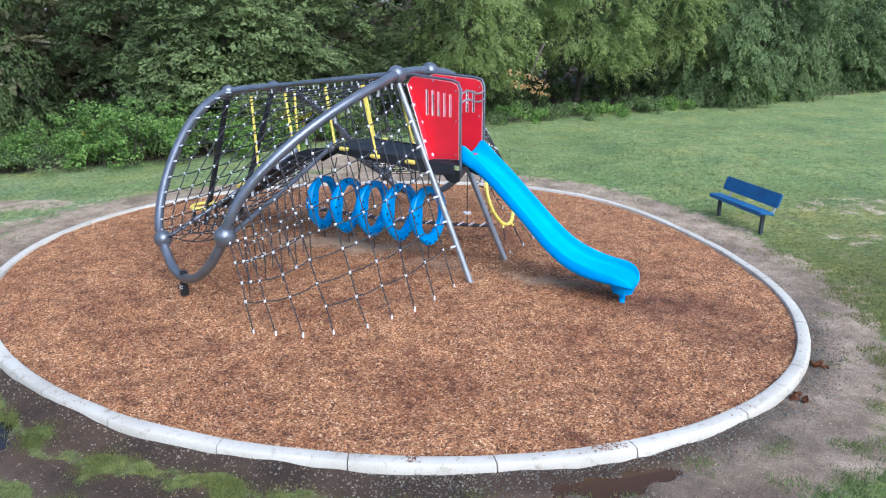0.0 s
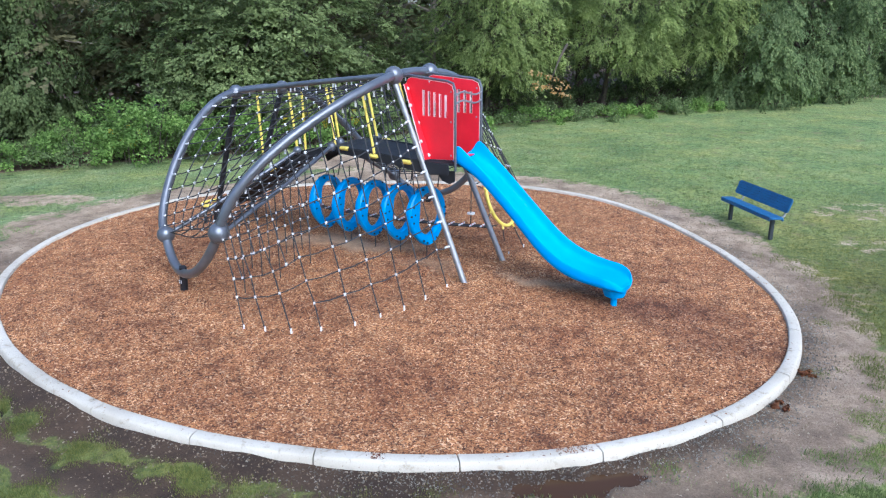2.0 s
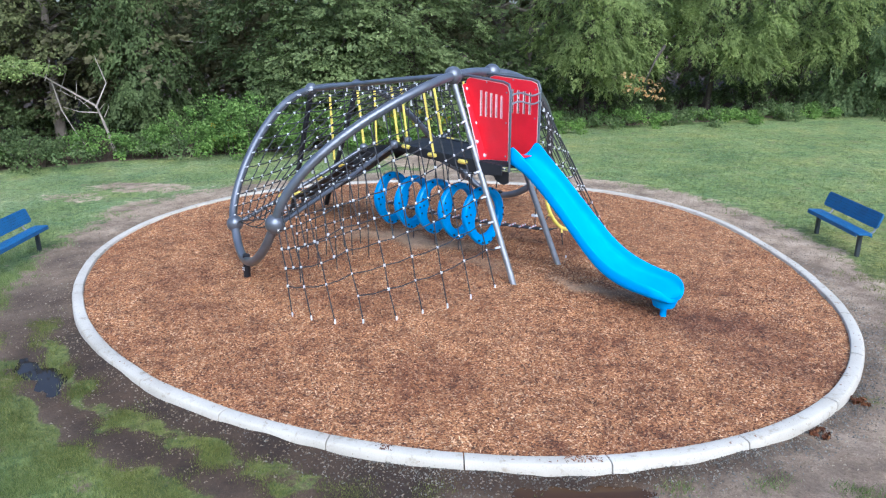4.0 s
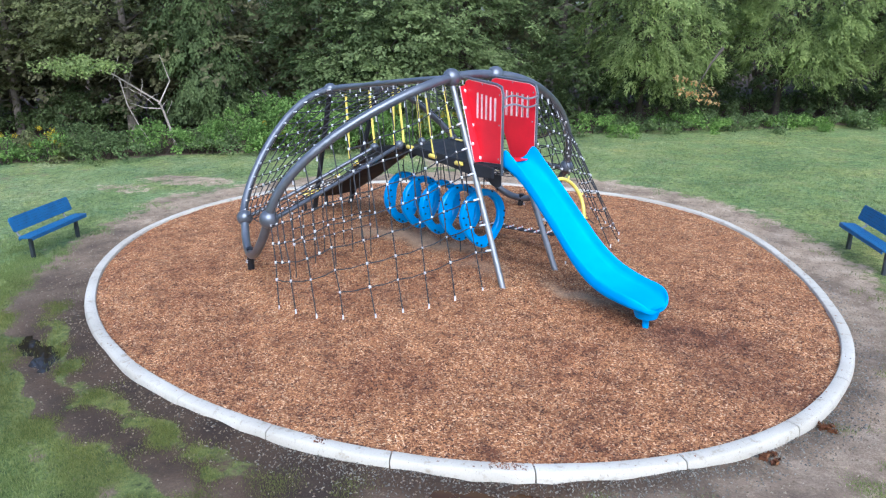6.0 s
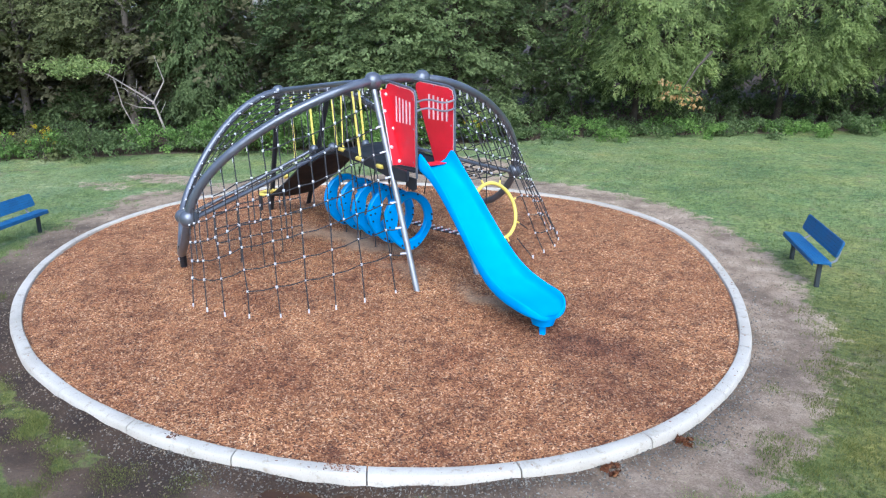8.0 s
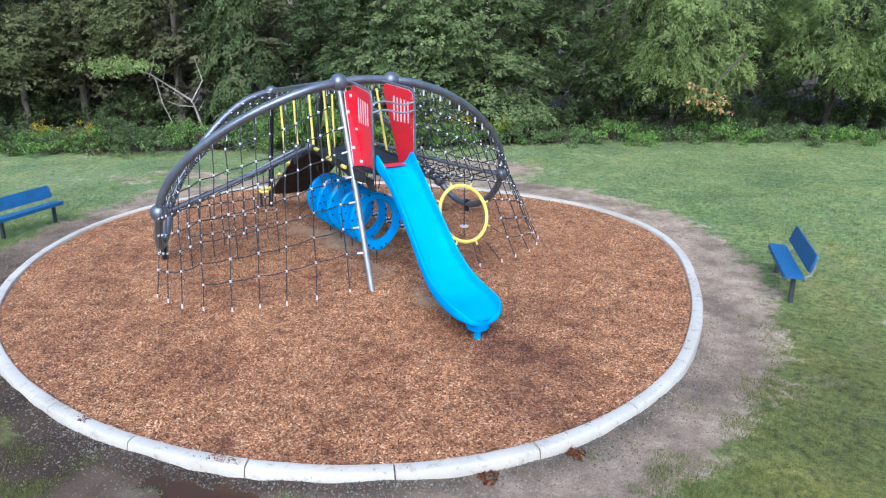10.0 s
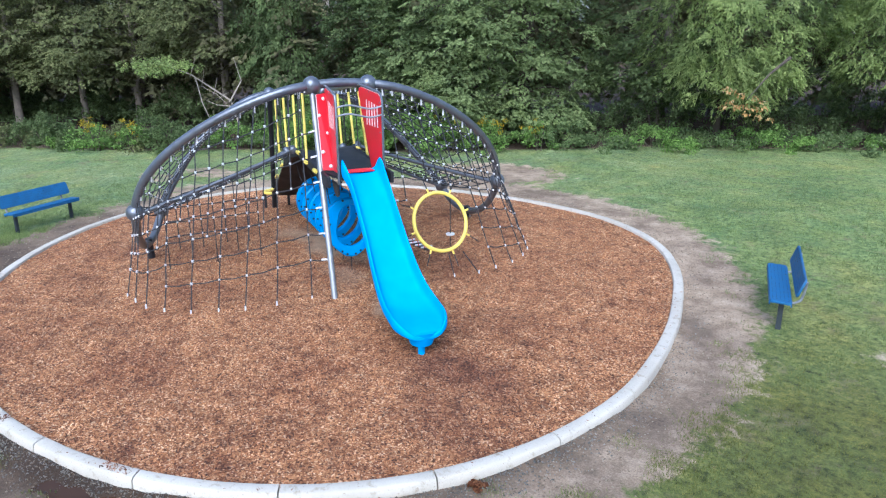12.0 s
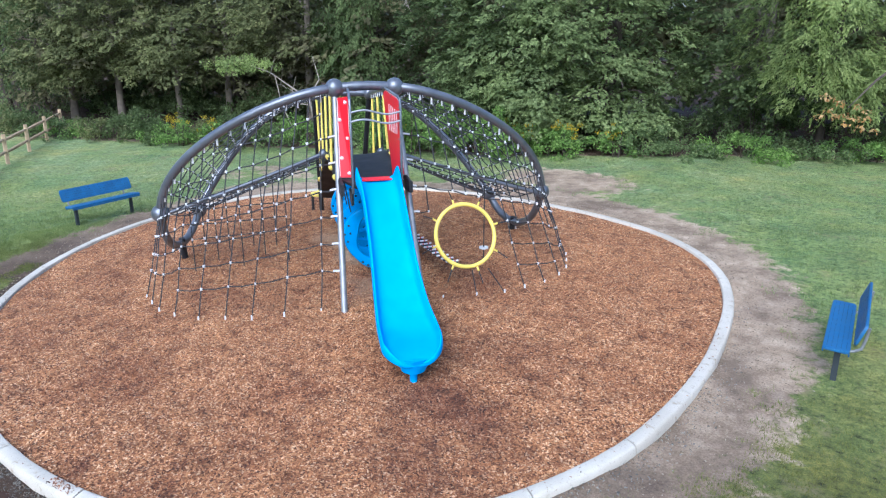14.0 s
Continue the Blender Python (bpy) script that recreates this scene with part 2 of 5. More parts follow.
LEAF_VINE = leaf_material("vine_leaves", (0.1, 0.15, 0.062), (0.165, 0.23, 0.098), (0.25, 0.315, 0.14))
LEAF_BUSH = leaf_material("bright_shrub_leaves", (0.12, 0.21, 0.054), (0.198, 0.324, 0.084), (0.3, 0.444, 0.132))
LEAF_ORANGE = leaf_material("orange_autumn_leaves", (0.50, 0.28, 0.11), (0.68, 0.43, 0.19), (0.78, 0.58, 0.33))
FLOWER = leaf_material("yellow_goldenrod", (0.35, 0.27, 0.02), (0.55, 0.42, 0.03), (0.65, 0.5, 0.06))
BLADE = leaf_material("grass_blades", (0.14, 0.20, 0.065), (0.235, 0.31, 0.11), (0.36, 0.41, 0.18), True)
GRAVEL = leaf_material("grey_gravel", (0.11, 0.105, 0.10), (0.22, 0.21, 0.20), (0.40, 0.38, 0.355))
CRUMB = leaf_material("soil_crumbs", (0.17, 0.13, 0.095), (0.28, 0.22, 0.165), (0.46, 0.39, 0.32))


def water(name, colour):
    m, nt, b = material(name, 0.03)
    b.inputs["Base Color"].default_value = (*colour, 1)
    b.inputs["IOR"].default_value = 1.33
    bump(nt, b, tex_noise(nt, 5.0, 2).outputs["Fac"], 0.05, 0.01)
    return m


WATER_BROWN, WATER_DARK = water("brown_puddle_water", (0.055, 0.026, 0.010)), water("dark_puddle_water", (0.018, 0.012, 0.008))
DEAD_LEAF = leaf_material("brown_dead_leaves", (0.10, 0.035, 0.018), (0.20, 0.075, 0.035), (0.34, 0.16, 0.08))

# ---- mesh helpers ----


def part(name, bm, mat, parent, label="", smooth=True):
    """One mesh object under a thing or a part."""
    me = bpy.data.meshes.new(name)
    bm.normal_update()
    bm.to_mesh(me)
    bm.free()
    if smooth:
        me.polygons.foreach_set("use_smooth", [True] * len(me.polygons))
        me.set_sharp_from_angle(angle=radians(40))
    me.materials.append(mat)
    ob = new(name, me)
    ob.parent = parent
    if label:
        tagged(ob, label)
    return ob


def from_arrays(name, verts, faces, mat, parent=None, normals=None):
    """A mesh object of many equal-sided faces from numpy arrays."""
    me = bpy.data.meshes.new(name)
    n, k = faces.shape
    me.vertices.add(len(verts))
    me.vertices.foreach_set("co", np.ascontiguousarray(verts, np.float32).ravel())
    me.loops.add(n * k)
    me.loops.foreach_set("vertex_index", np.ascontiguousarray(faces, np.int32).ravel())
    me.polygons.add(n)
    me.polygons.foreach_set("loop_start", np.arange(0, n * k, k, dtype=np.int32))
    me.update(calc_edges=True)
    if normals is not None:
        me.polygons.foreach_set("use_smooth", [True] * n)
        me.normals_split_custom_set_from_vertices(normals)
    me.materials.append(mat)
    ob = new(name, me)
    ob.parent = parent
    return ob


def thing(name, m, label, category, group=""):
    ob = new(name)
    ob.empty_display_size = 0.2
    ob.matrix_world = m
    return tagged(ob, label, category, group)


def bez(p0, p1, p2, p3, n=16):
    p0, p1, p2, p3 = (np.array(p, float) for p in (p0, p1, p2, p3))
    t = np.linspace(0, 1, n)[:, None]
    return (1 - t) ** 3 * p0 + 3 * t * (1 - t) ** 2 * p1 + 3 * t * t * (1 - t) * p2 + t ** 3 * p3


def sweep(bm, pts, radius, sides=10, closed=False, caps=True):
    """A round tube along points; radius is one number or one for each point."""
    pts = [Vector(p) for p in pts]
    n = len(pts)
    rad = [radius] * n if np.isscalar(radius) else list(radius)
    tan = []
    for i in range(n):
        a, b = (pts[(i - 1) % n], pts[(i + 1) % n]) if closed else (pts[max(i - 1, 0)], pts[min(i + 1, n - 1)])
        tan.append((b - a).normalized())
    side = tan[0].orthogonal().normalized()
    rings = []
    for p, t, r in zip(pts, tan, rad):
        side = (side - t * side.dot(t)).normalized()
        up = t.cross(side)
        rings.append([bm.verts.new(p + (side * math.cos(a) + up * math.sin(a)) * r) for a in (2 * math.pi * k / sides for k in range(sides))])
    for i in range(n if closed else n - 1):
        a, b = rings[i], rings[(i + 1) % n]
        for k in range(sides):
            bm.faces.new((a[k], a[(k + 1) % sides], b[(k + 1) % sides], b[k]))
    if caps and not closed:
        bm.faces.new(rings[0][::-1])
        bm.faces.new(rings[-1])
    return bm


def tube(pts, radius, sides=10, closed=False):
    return sweep(bmesh.new(), pts, radius, sides, closed)


def slab(bm, outline, axis_a, axis_b, normal, origin, thick, bevel=0.0):
    """A plate with the outline (p, q) in the plane of two axes, thick along the normal."""
    a, b, n, o = (Vector(v) for v in (axis_a, axis_b, normal, origin))
    top = [bm.verts.new(o + a * p + b * q + n * thick / 2) for p, q in outline]
    low = [bm.verts.new(o + a * p + b * q - n * thick / 2) for p, q in outline]
    bm.faces.new(top), bm.faces.new(low[::-1])
    for i in range(len(top)):
        j = (i + 1) % len(top)
        bm.faces.new((top[i], low[i], low[j], top[j]))
    bmesh.ops.recalc_face_normals(bm, faces=bm.faces)
    if bevel:
        bmesh.ops.bevel(bm, geom=list(bm.edges), offset=bevel, segments=2, affect="EDGES", clamp_overlap=True)
    return bm


def box(bm, lo, hi, bevel=0.0):
    return slab(bm, [(lo[0], lo[1]), (hi[0], lo[1]), (hi[0], hi[1]), (lo[0], hi[1])], (1, 0, 0), (0, 1, 0), (0, 0, 1), (0, 0, (lo[2] + hi[2]) / 2), hi[2] - lo[2], bevel)


def ball(bm, centre, r, squash=1.0, seg=20):
    ret = bmesh.ops.create_uvsphere(bm, u_segments=seg, v_segments=seg // 2, radius=r, matrix=Matrix.Translation(centre) @ Matrix.Diagonal((1, 1, squash, 1)))
    return ret["verts"]


# ---- the ground, the mulch bed and its kerb ----
RING = Vector((-0.95, 11.3, 0))


def ring_radius(th):
    """The kerb's inner edge round RING, a rounded oval."""
    return (5.838 - 0.128 * np.cos(th) + 0.088 * np.sin(th) + 0.147 * np.cos(2 * th) - 0.393 * np.sin(2 * th) - 0.162 * np.cos(3 * th)
            + 0.039 * np.sin(3 * th) - 0.094 * np.cos(4 * th) - 0.068 * np.sin(4 * th) - 0.010 * np.cos(5 * th) - 0.010 * np.sin(5 * th))


def kerb_z(x, y):
    """The plane of the kerb, falling slightly to the south-west."""
    return -0.102 + 0.0105 * np.clip(x, -30, 12) + 0.008 * (np.clip(y, 0, 30) - 11) - 0.0018 * (np.clip(y, 4, 18) - 11)


def ground_z(x, y):
    """The lawn, a hand's width below the kerb's top, less to the north."""
    return kerb_z(x, y) - 0.08 + 0.0121 * np.clip(y - 11, 0, 7) - 0.010 * np.clip(-6.3 - x, 0, 5)


def outside(x, y):
    """Metres outside the kerb's inner edge (negative inside)."""
    th = np.arctan2(y - RING.y, x - RING.x)
    return np.hypot(x - RING.x, y - RING.y) - ring_radius(th), th


# the wood's front edge, from west to east
EDGE_X = np.array([-40, -24, -17.8, -14.8, -10.4, -6.9, -3.1, 0.4, 2.4, 7.8, 11.1, 21.6, 36, 60])
EDGE_Y = np.array([8, 12.5, 15.1, 16.3, 19.0, 20.2, 23.0, 25.6, 26.4, 28.9, 30.8, 37.0, 44, 55])

# width of the bare soil round the kerb, by bearing
SOIL_AT = np.radians([-180, -150, -120, -100, -80, -60, -40, -20, 0, 20, 40, 60, 85, 100, 112, 125, 150, 180])
SOIL_W = np.array([1.35, 1.15, 1.35, 1.3, 1.25, 1.4, 1.25, 1.05, 1.15, 1.15, 1.15, 1.15, 1.4, 1.9, 1.3, 0.9, 1.5, 1.35])


def soil_at(x, y):
    d, th = outside(x, y)
    w = np.interp(th, SOIL_AT, SOIL_W)
    s = np.clip(1.25 - 0.75 * d / w, 0, 1)
    # to the south-west: damp edge, a strip of weeds, a muddy rut, then turf
    e = d + 0.07 * np.sin(3.1 * x + 1.7 * y) + 0.05 * np.sin(7.3 * x - 5.1 * y) + 0.03 * np.sin(17 * x + 11 * y)
    rut = np.interp(e, [0, 0.33, 0.46, 0.70, 0.80, 1.02, 1.20], [1, 1, 0.46, 0.46, 0.9, 0.9, 0.24])
    rut = rut + 0.16 * np.sin(2.9 * x + 1.3 * y + 0.8) * np.sin(3.7 * y - 2.1 * x) + 0.10 * np.sin(8.3 * x + 5.9 * y) * np.sin(9.1 * y - 4.7 * x)
    k = np.interp(np.degrees(th), [-152, -142, -92, -82], [0, 1, 1, 0])
    s = s + (rut - s) * k
    patch = np.clip(1.1 - 0.5 * np.hypot((x + 2.7) / 1.5, (y - 19.5) / 1.0), 0, 0.8)
    for px, py, rx, ry, top in ((-9.6, 15.5, 1.3, 0.5, 0.60), (-8.4, 13.6, 0.7, 0.8, 0.60), (-10.6, 14.4, 0.8, 0.4, 0.52), (8.6, 14.4, 1.2, 0.5, 0.46), (7.4, 12.2, 0.6, 0.4, 0.44)):
        patch = np.maximum(patch, np.clip(1.1 - 0.6 * np.hypot((x - px) / rx, (y - py) / ry), 0, top))
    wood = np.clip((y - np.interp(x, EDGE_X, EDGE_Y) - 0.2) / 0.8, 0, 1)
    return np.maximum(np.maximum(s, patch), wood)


def damp_and_wood_at(x, y):
    d, th = outside(x, y)
    near = np.clip(1.6 - d / 1.5, 0, 1) * np.interp(np.degrees(th), [-180, -130, -105, -80, -60, -45, -20, 30, 180], [0.4, 1, 1, 0.95, 0.5, 0.2, 0.25, 0.0, 0.15])
    near = np.clip(near + 0.45 * np.clip(1.3 - (d - 0.17) / 0.25, 0, 1) * np.interp(np.degrees(th), [-110, -90, -30, 0], [0, 1, 1, 0]), 0, 1)
    # The wood's floor takes the same dark factor as the damp soil.
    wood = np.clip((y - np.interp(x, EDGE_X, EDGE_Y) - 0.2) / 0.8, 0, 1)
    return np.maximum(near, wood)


def bluer_turf_at(x, y):
    """Paler, bluer turf towards the wood and the west."""
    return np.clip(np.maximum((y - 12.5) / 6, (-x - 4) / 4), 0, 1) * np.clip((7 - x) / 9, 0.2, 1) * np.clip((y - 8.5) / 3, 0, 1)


def olive_turf_at(x, y):
    """Shorter, darker olive turf to the south-east and along the kerb."""
    d, th = outside(x, y)
    south = 0.75 * np.clip(2.2 - d, 0, 1) * np.interp(np.degrees(th), [-165, -145, -75, -55], [0, 1, 1, 0])
    return np.maximum(south, np.clip((x - 3.6) / 2.6, 0, 1) * np.clip((16.5 - y) / 6, 0, 1))


def blot(x, y, spots):
    """The strongest of several soft oval spots (x, y, half length, half width, turn, strength)."""
    z = 0 * x
    for px, py, rx, ry, t, w in spots:
        u, v = (x - px) * math.cos(t) + (y - py) * math.sin(t), -(x - px) * math.sin(t) + (y - py) * math.cos(t)
        u, v = u + 0.16 * np.sin(5.1 * v + px) + 0.07 * np.sin(13 * v + 5 * u), v + 0.12 * np.sin(4.3 * u + py) + 0.06 * np.sin(11 * u + 7 * v)
        z = np.maximum(z, w * np.clip(1.45 - 0.95 * np.sqrt((u / rx) ** 2 + (v / ry) ** 2), 0, 1))
    return z


def wet_mulch(x, y):
    return blot(x, y, [(3.1, 9.1, 0.75, 0.5, -0.6, 0.85), (3.5, 8.2, 0.8, 0.45, -0.9, 0.5), (2.7, 10.3, 0.7, 0.5, 0.4, 0.45), (0.95, 12.0, 0.9, 0.5, -0.5, 0.55), (-0.9, 9.1, 0.9, 0.35, 0.2, 0.28),
                       (-3.6, 8.2, 1.0, 0.4, -0.4, 0.22), (-2.2, 6.9, 1.3, 0.35, -0.3, 0.14), (1.47, 5.86, 0.12, 0.10, 0, 1.0), (0.4, 7.2, 1.1, 0.3, 0.1, 0.14), (-4.9, 9.8, 0.5, 0.9, 0.3, 0.2)])


def worn_mulch(x, y):
    return blot(x, y, [(-1.8, 11.72, 1.15, 0.30, -0.3, 0.75), (1.65, 9.78, 0.55, 0.16, -0.55, 0.6), (-0.2, 10.6, 0.5, 0.2, -0.5, 0.35)])


def fields(ob, **fns):
    """Point attributes worked out from a mesh's plan."""
    co = np.empty(len(ob.data.vertices) * 3, np.float32)
    ob.data.vertices.foreach_get("co", co)
    for key, fn in fns.items():
        at = ob.data.attributes.new(key, "FLOAT", "POINT")
        at.data.foreach_set("value", fn(co[0::3].astype(float), co[1::3].astype(float)).astype(np.float32))


def fan(lo, hi, step, far):
    inner = np.arange(lo, hi + step / 2, step)
    out = np.geomspace(step * 2, far, 26)
    return np.concatenate([lo - out[::-1], inner, hi + out])


PUDDLES = [(1.50, 5.42, 0.72, 0.155, 0.25), (-4.72, 6.44, 0.62, 0.17, 2.64)]


def hollow(x, y):
    """Shallow dips that hold the puddles."""
    z = 0 * x
    for px, py, rx, ry, t in PUDDLES:
        u, v = (x - px) * math.cos(t) + (y - py) * math.sin(t), -(x - px) * math.sin(t) + (y - py) * math.cos(t)
        u, v = u + 0.10 * np.sin(11 * v + 3 * px) + 0.05 * np.sin(23 * u), v + 0.05 * np.sin(7.3 * u + px) + 0.03 * np.sin(17 * u + 9 * v)
        z = z - 0.12 * np.exp(-(u / rx) ** 2 - (v / ry) ** 2)
    return z


def calm(x, y):
    """Less roughness on the silt round the puddles."""
    k = 1.0 + 0 * x
    for px, py, rx, ry, t in PUDDLES:
        k = k - 0.6 * np.exp(-((x - px) ** 2 + (y - py) ** 2) / 0.9)
    return np.clip(k, 0.1, 1)


def bank(x, y, rough):
    """Soil washed up against the kerb, most of all to the south-west."""
    d, th = outside(x, y)
    k = np.interp(np.degrees(th), [-150, -130, -95, -78], [0, 1, 1, 0]) * (0.75 + 0.35 * np.sin(21 * th) * np.sin(8 * th + 1))
    return (0.03 * np.clip(rough + 0.25, 0, 1) + 0.034 * k) * np.exp(-(np.clip(d - 0.22, 0, 9) / 0.16) ** 2)


gx, gy = np.unique(np.concatenate([fan(-12, 10, 0.12, 900), np.arange(-5.4, 2.6, 0.06)])), np.unique(np.concatenate([fan(2.5, 24, 0.12, 900), np.arange(4.6, 7.0, 0.06)]))
X, Y = np.meshgrid(gx, gy)
Z = ground_z(X, Y)
d_out = outside(X, Y)[0]
rough_z = np.array([[noise.noise((x * 0.9, y * 0.9, 0)) + 0.4 * noise.noise((x * 3.1, y * 3.1, 5)) for x in gx] for y in gy])
Z = np.where(d_out < 0.05, Z - 0.1, Z + bank(X, Y, rough_z) + hollow(X, Y) + 0.022 * rough_z * calm(X, Y) * (np.hypot(X, Y - 10) < 40))
nx, ny = len(gx), len(gy)
idx = np.arange(nx * ny).reshape(ny, nx)
quads = np.stack([idx[:-1, :-1], idx[:-1, 1:], idx[1:, 1:], idx[1:, :-1]], -1).reshape(-1, 4)
ground = from_arrays("ground", np.stack([X, Y, Z], -1).reshape(-1, 3), quads, LAWN)
fields(ground, soil=soil_at, damp=damp_and_wood_at, bluer_turf=bluer_turf_at, olive_turf=olive_turf_at)
tagged(ground, "mown green lawn with bare damp soil round the kerb", "ground", kind="structure")


def bed_z(x, y):
    d, _ = outside(x, y)
    return kerb_z(x, y) - 0.02 + 0.15 * np.clip(-d / 3.5, 0, 1) + 0.0121 * (y - 10.1) * np.clip(-d / 2, 0, 1)


th = np.linspace(-math.pi, math.pi, 241)[:-1]
rings = np.linspace(0, 1, 60)
bx = RING.x + np.outer(rings, np.cos(th) * (ring_radius(th) + 0.02))
by = RING.y + np.outer(rings, np.sin(th) * (ring_radius(th) + 0.02))
bz = bed_z(bx, by) + np.array([[0.022 * noise.noise((x * 1.3, y * 1.3, 4)) + 0.012 * noise.noise((x * 6, y * 6, 2)) for x, y in zip(r, s)] for r, s in zip(bx, by)])
i = np.arange(60 * 240).reshape(60, 240)
j = np.roll(i, -1, 1)
bed = from_arrays("mulch_bed", np.stack([bx, by, bz], -1).reshape(-1, 3), np.stack([i[:-1], i[1:], j[1:], j[:-1]], -1).reshape(-1, 4), MULCH)
fields(bed, damp=wet_mulch, worn=worn_mulch)
tagged(bed, "orange-brown wood mulch bed, dark where wet", "mulch bed", kind="structure")

kerb = thing("kerb", Matrix.Translation(RING), "pale cast concrete kerb in jointed lengths round the mulch", "kerb")
tagged(kerb, kind="structure")
KERB_N, KERB_W, KERB_TOP = 29, 0.155, 0.03


def joint(k):
    """Bearing of a joint; the segments were cut a little unevenly."""
    a = 360 / KERB_N * k - 64.6
    return radians(a + float(np.interp((a + 180) % 360 - 180, [-150, -117, -103, -76, -58, -46, -10], [0, -2.4, -0.6, 0.9, 0.7, 1.1, 0])))


def kerb_segment(k):
    a0, a1 = joint(k), joint(k + 1)
    bm = bmesh.new()
    prof = [(0.0, -0.25), (0.0, KERB_TOP - 0.02), (0.008, KERB_TOP - 0.006), (0.025, KERB_TOP), (KERB_W * 0.5, KERB_TOP), (KERB_W - 0.034, KERB_TOP - 0.004), (KERB_W - 0.016, KERB_TOP - 0.010), (KERB_W - 0.003, KERB_TOP - 0.026), (KERB_W + 0.006, KERB_TOP - 0.085), (KERB_W + 0.014, -0.32)]
    cols = []
    gap = 0.0011
    for s in range(9):
        a = a0 + gap + (a1 - a0 - 2 * gap) * s / 8
        aa = (a + math.pi) % (2 * math.pi) - math.pi
        r = float(ring_radius(aa)) + 0.012 * noise.noise((a * 5, 0, 0)) + 0.005 * noise.noise((a * 23, 4, 0))
        dz = 0.007 * noise.noise((a * 9, 3, 0)) + 0.003 * noise.noise((a * 31, 1, 0)) + float(kerb_z(RING.x + r * math.cos(a), RING.y + r * math.sin(a)))
        cols.append([bm.verts.new(((r + p) * math.cos(a), (r + p) * math.sin(a), q + dz)) for p, q in prof])
    for c, d in zip(cols, cols[1:]):
        for q in range(len(prof) - 1):
            bm.faces.new((c[q], c[q + 1], d[q + 1], d[q]))
    bm.faces.new(cols[0]), bm.faces.new(cols[-1][::-1])
    bmesh.ops.recalc_face_normals(bm, faces=bm.faces)
    part("kerb_segment", bm, CONCRETE, kerb)


for k in range(KERB_N):
    kerb_segment(k)


def terrain(x, y):
    """The soil's true height, with its bumps and hollows."""
    rough = noise.noise((x * 0.9, y * 0.9, 0)) + 0.4 * noise.noise((x * 3.1, y * 3.1, 5))
    u, v = np.array(x), np.array(y)
    return float(ground_z(u, v) + bank(u, v, rough) + hollow(u, v) + 0.022 * rough * calm(u, v))


def puddle(x, y, rx, ry, turn, label, water_mat):
    """A level sheet of water in a hollow; the rough soil round it shapes its edge."""
    pts = []
    for k in range(40):
        t = 2 * math.pi * k / 40
        px, py = rx * 1.35 * math.cos(t), ry * 1.35 * math.sin(t)
        pts.append((px * math.cos(turn) - py * math.sin(turn), px * math.sin(turn) + py * math.cos(turn)))
    level = min(terrain(x + p, y + q) for p, q in pts) - 0.002
    bm = bmesh.new()
    slab(bm, pts, (1, 0, 0), (0, 1, 0), (0, 0, 1), (0, 0, -0.005), 0.01)
    me = bpy.data.meshes.new("puddle")
    bm.to_mesh(me)
    bm.free()
    me.materials.append(water_mat)
    ob = new("puddle", me)
    ob.location = (x, y, level)
    tagged(ob, label, "puddle", kind="structure")


puddle(*PUDDLES[0], "shallow brown rainwater puddle on soil beside the kerb", WATER_BROWN)
puddle(*PUDDLES[1], "still puddle in dark mud near the kerb", WATER_DARK)

# ---- the climbing frame; a runs out along the slide, b across it ----
FRAME = pose(-0.4424, 11.0177, 0, 0, 0, -32.57)
A0, B0, C0, D0 = (-2.658, 2.717, 0.60), (-0.847, 3.094, 1.02), (0.0, 0.434, 2.913), (-3.476, 0.526, 2.51)
P0, Q0 = (-1.208, 0.558, 1.776), (-2.045, 0.515, 1.623)
FOOT_FRONT, FOOT_BACK, FOOT_END = (1.393, 0.557, -0.1), (-4.593, 0.42, -0.1), (-1.991, 2.955, -0.12)
TUBE_R, BALL_R = 0.066, 0.118


def mir(p, s):
    return (p[0], p[1] * s, p[2])


def front_arch(s, n=28):
    return bez(mir(B0, s), mir((-0.556, 3.006, 2.102), s), mir((0.339, 1.122, 2.913), s), mir(C0, s), n)


def back_arch(s, n=28):
    return bez(mir(A0, s), mir((-3.094, 2.642, 0.739), s), mir((-3.426, 1.651, 2.422), s), mir(D0, s), n)


def end_loop(s, n=28):
    return bez(mir(A0, s), mir((-2.316, 2.905, 0.015), s), mir((-1.391, 3.18, 0.04), s), mir(B0, s), n)


def at_curve(c, t):
    x = t * (len(c) - 1)
    k = min(int(x), len(c) - 2)
    return c[k] + (c[k + 1] - c[k]) * (x - k)


def bowed(p, q, bow, n=12):
    p, q, bow = (np.array(v, float) for v in (p, q, bow))
    t = np.linspace(0, 1, n)[:, None]
    return p + (q - p) * t + bow * 4 * t * (1 - t)


def joint(parent, c, r=BALL_R):
    bm = bmesh.new()
    ball(bm, c, r)
    return part("ball_joint", bm, STEEL_DARK, parent, "round charcoal casting at a tube end")


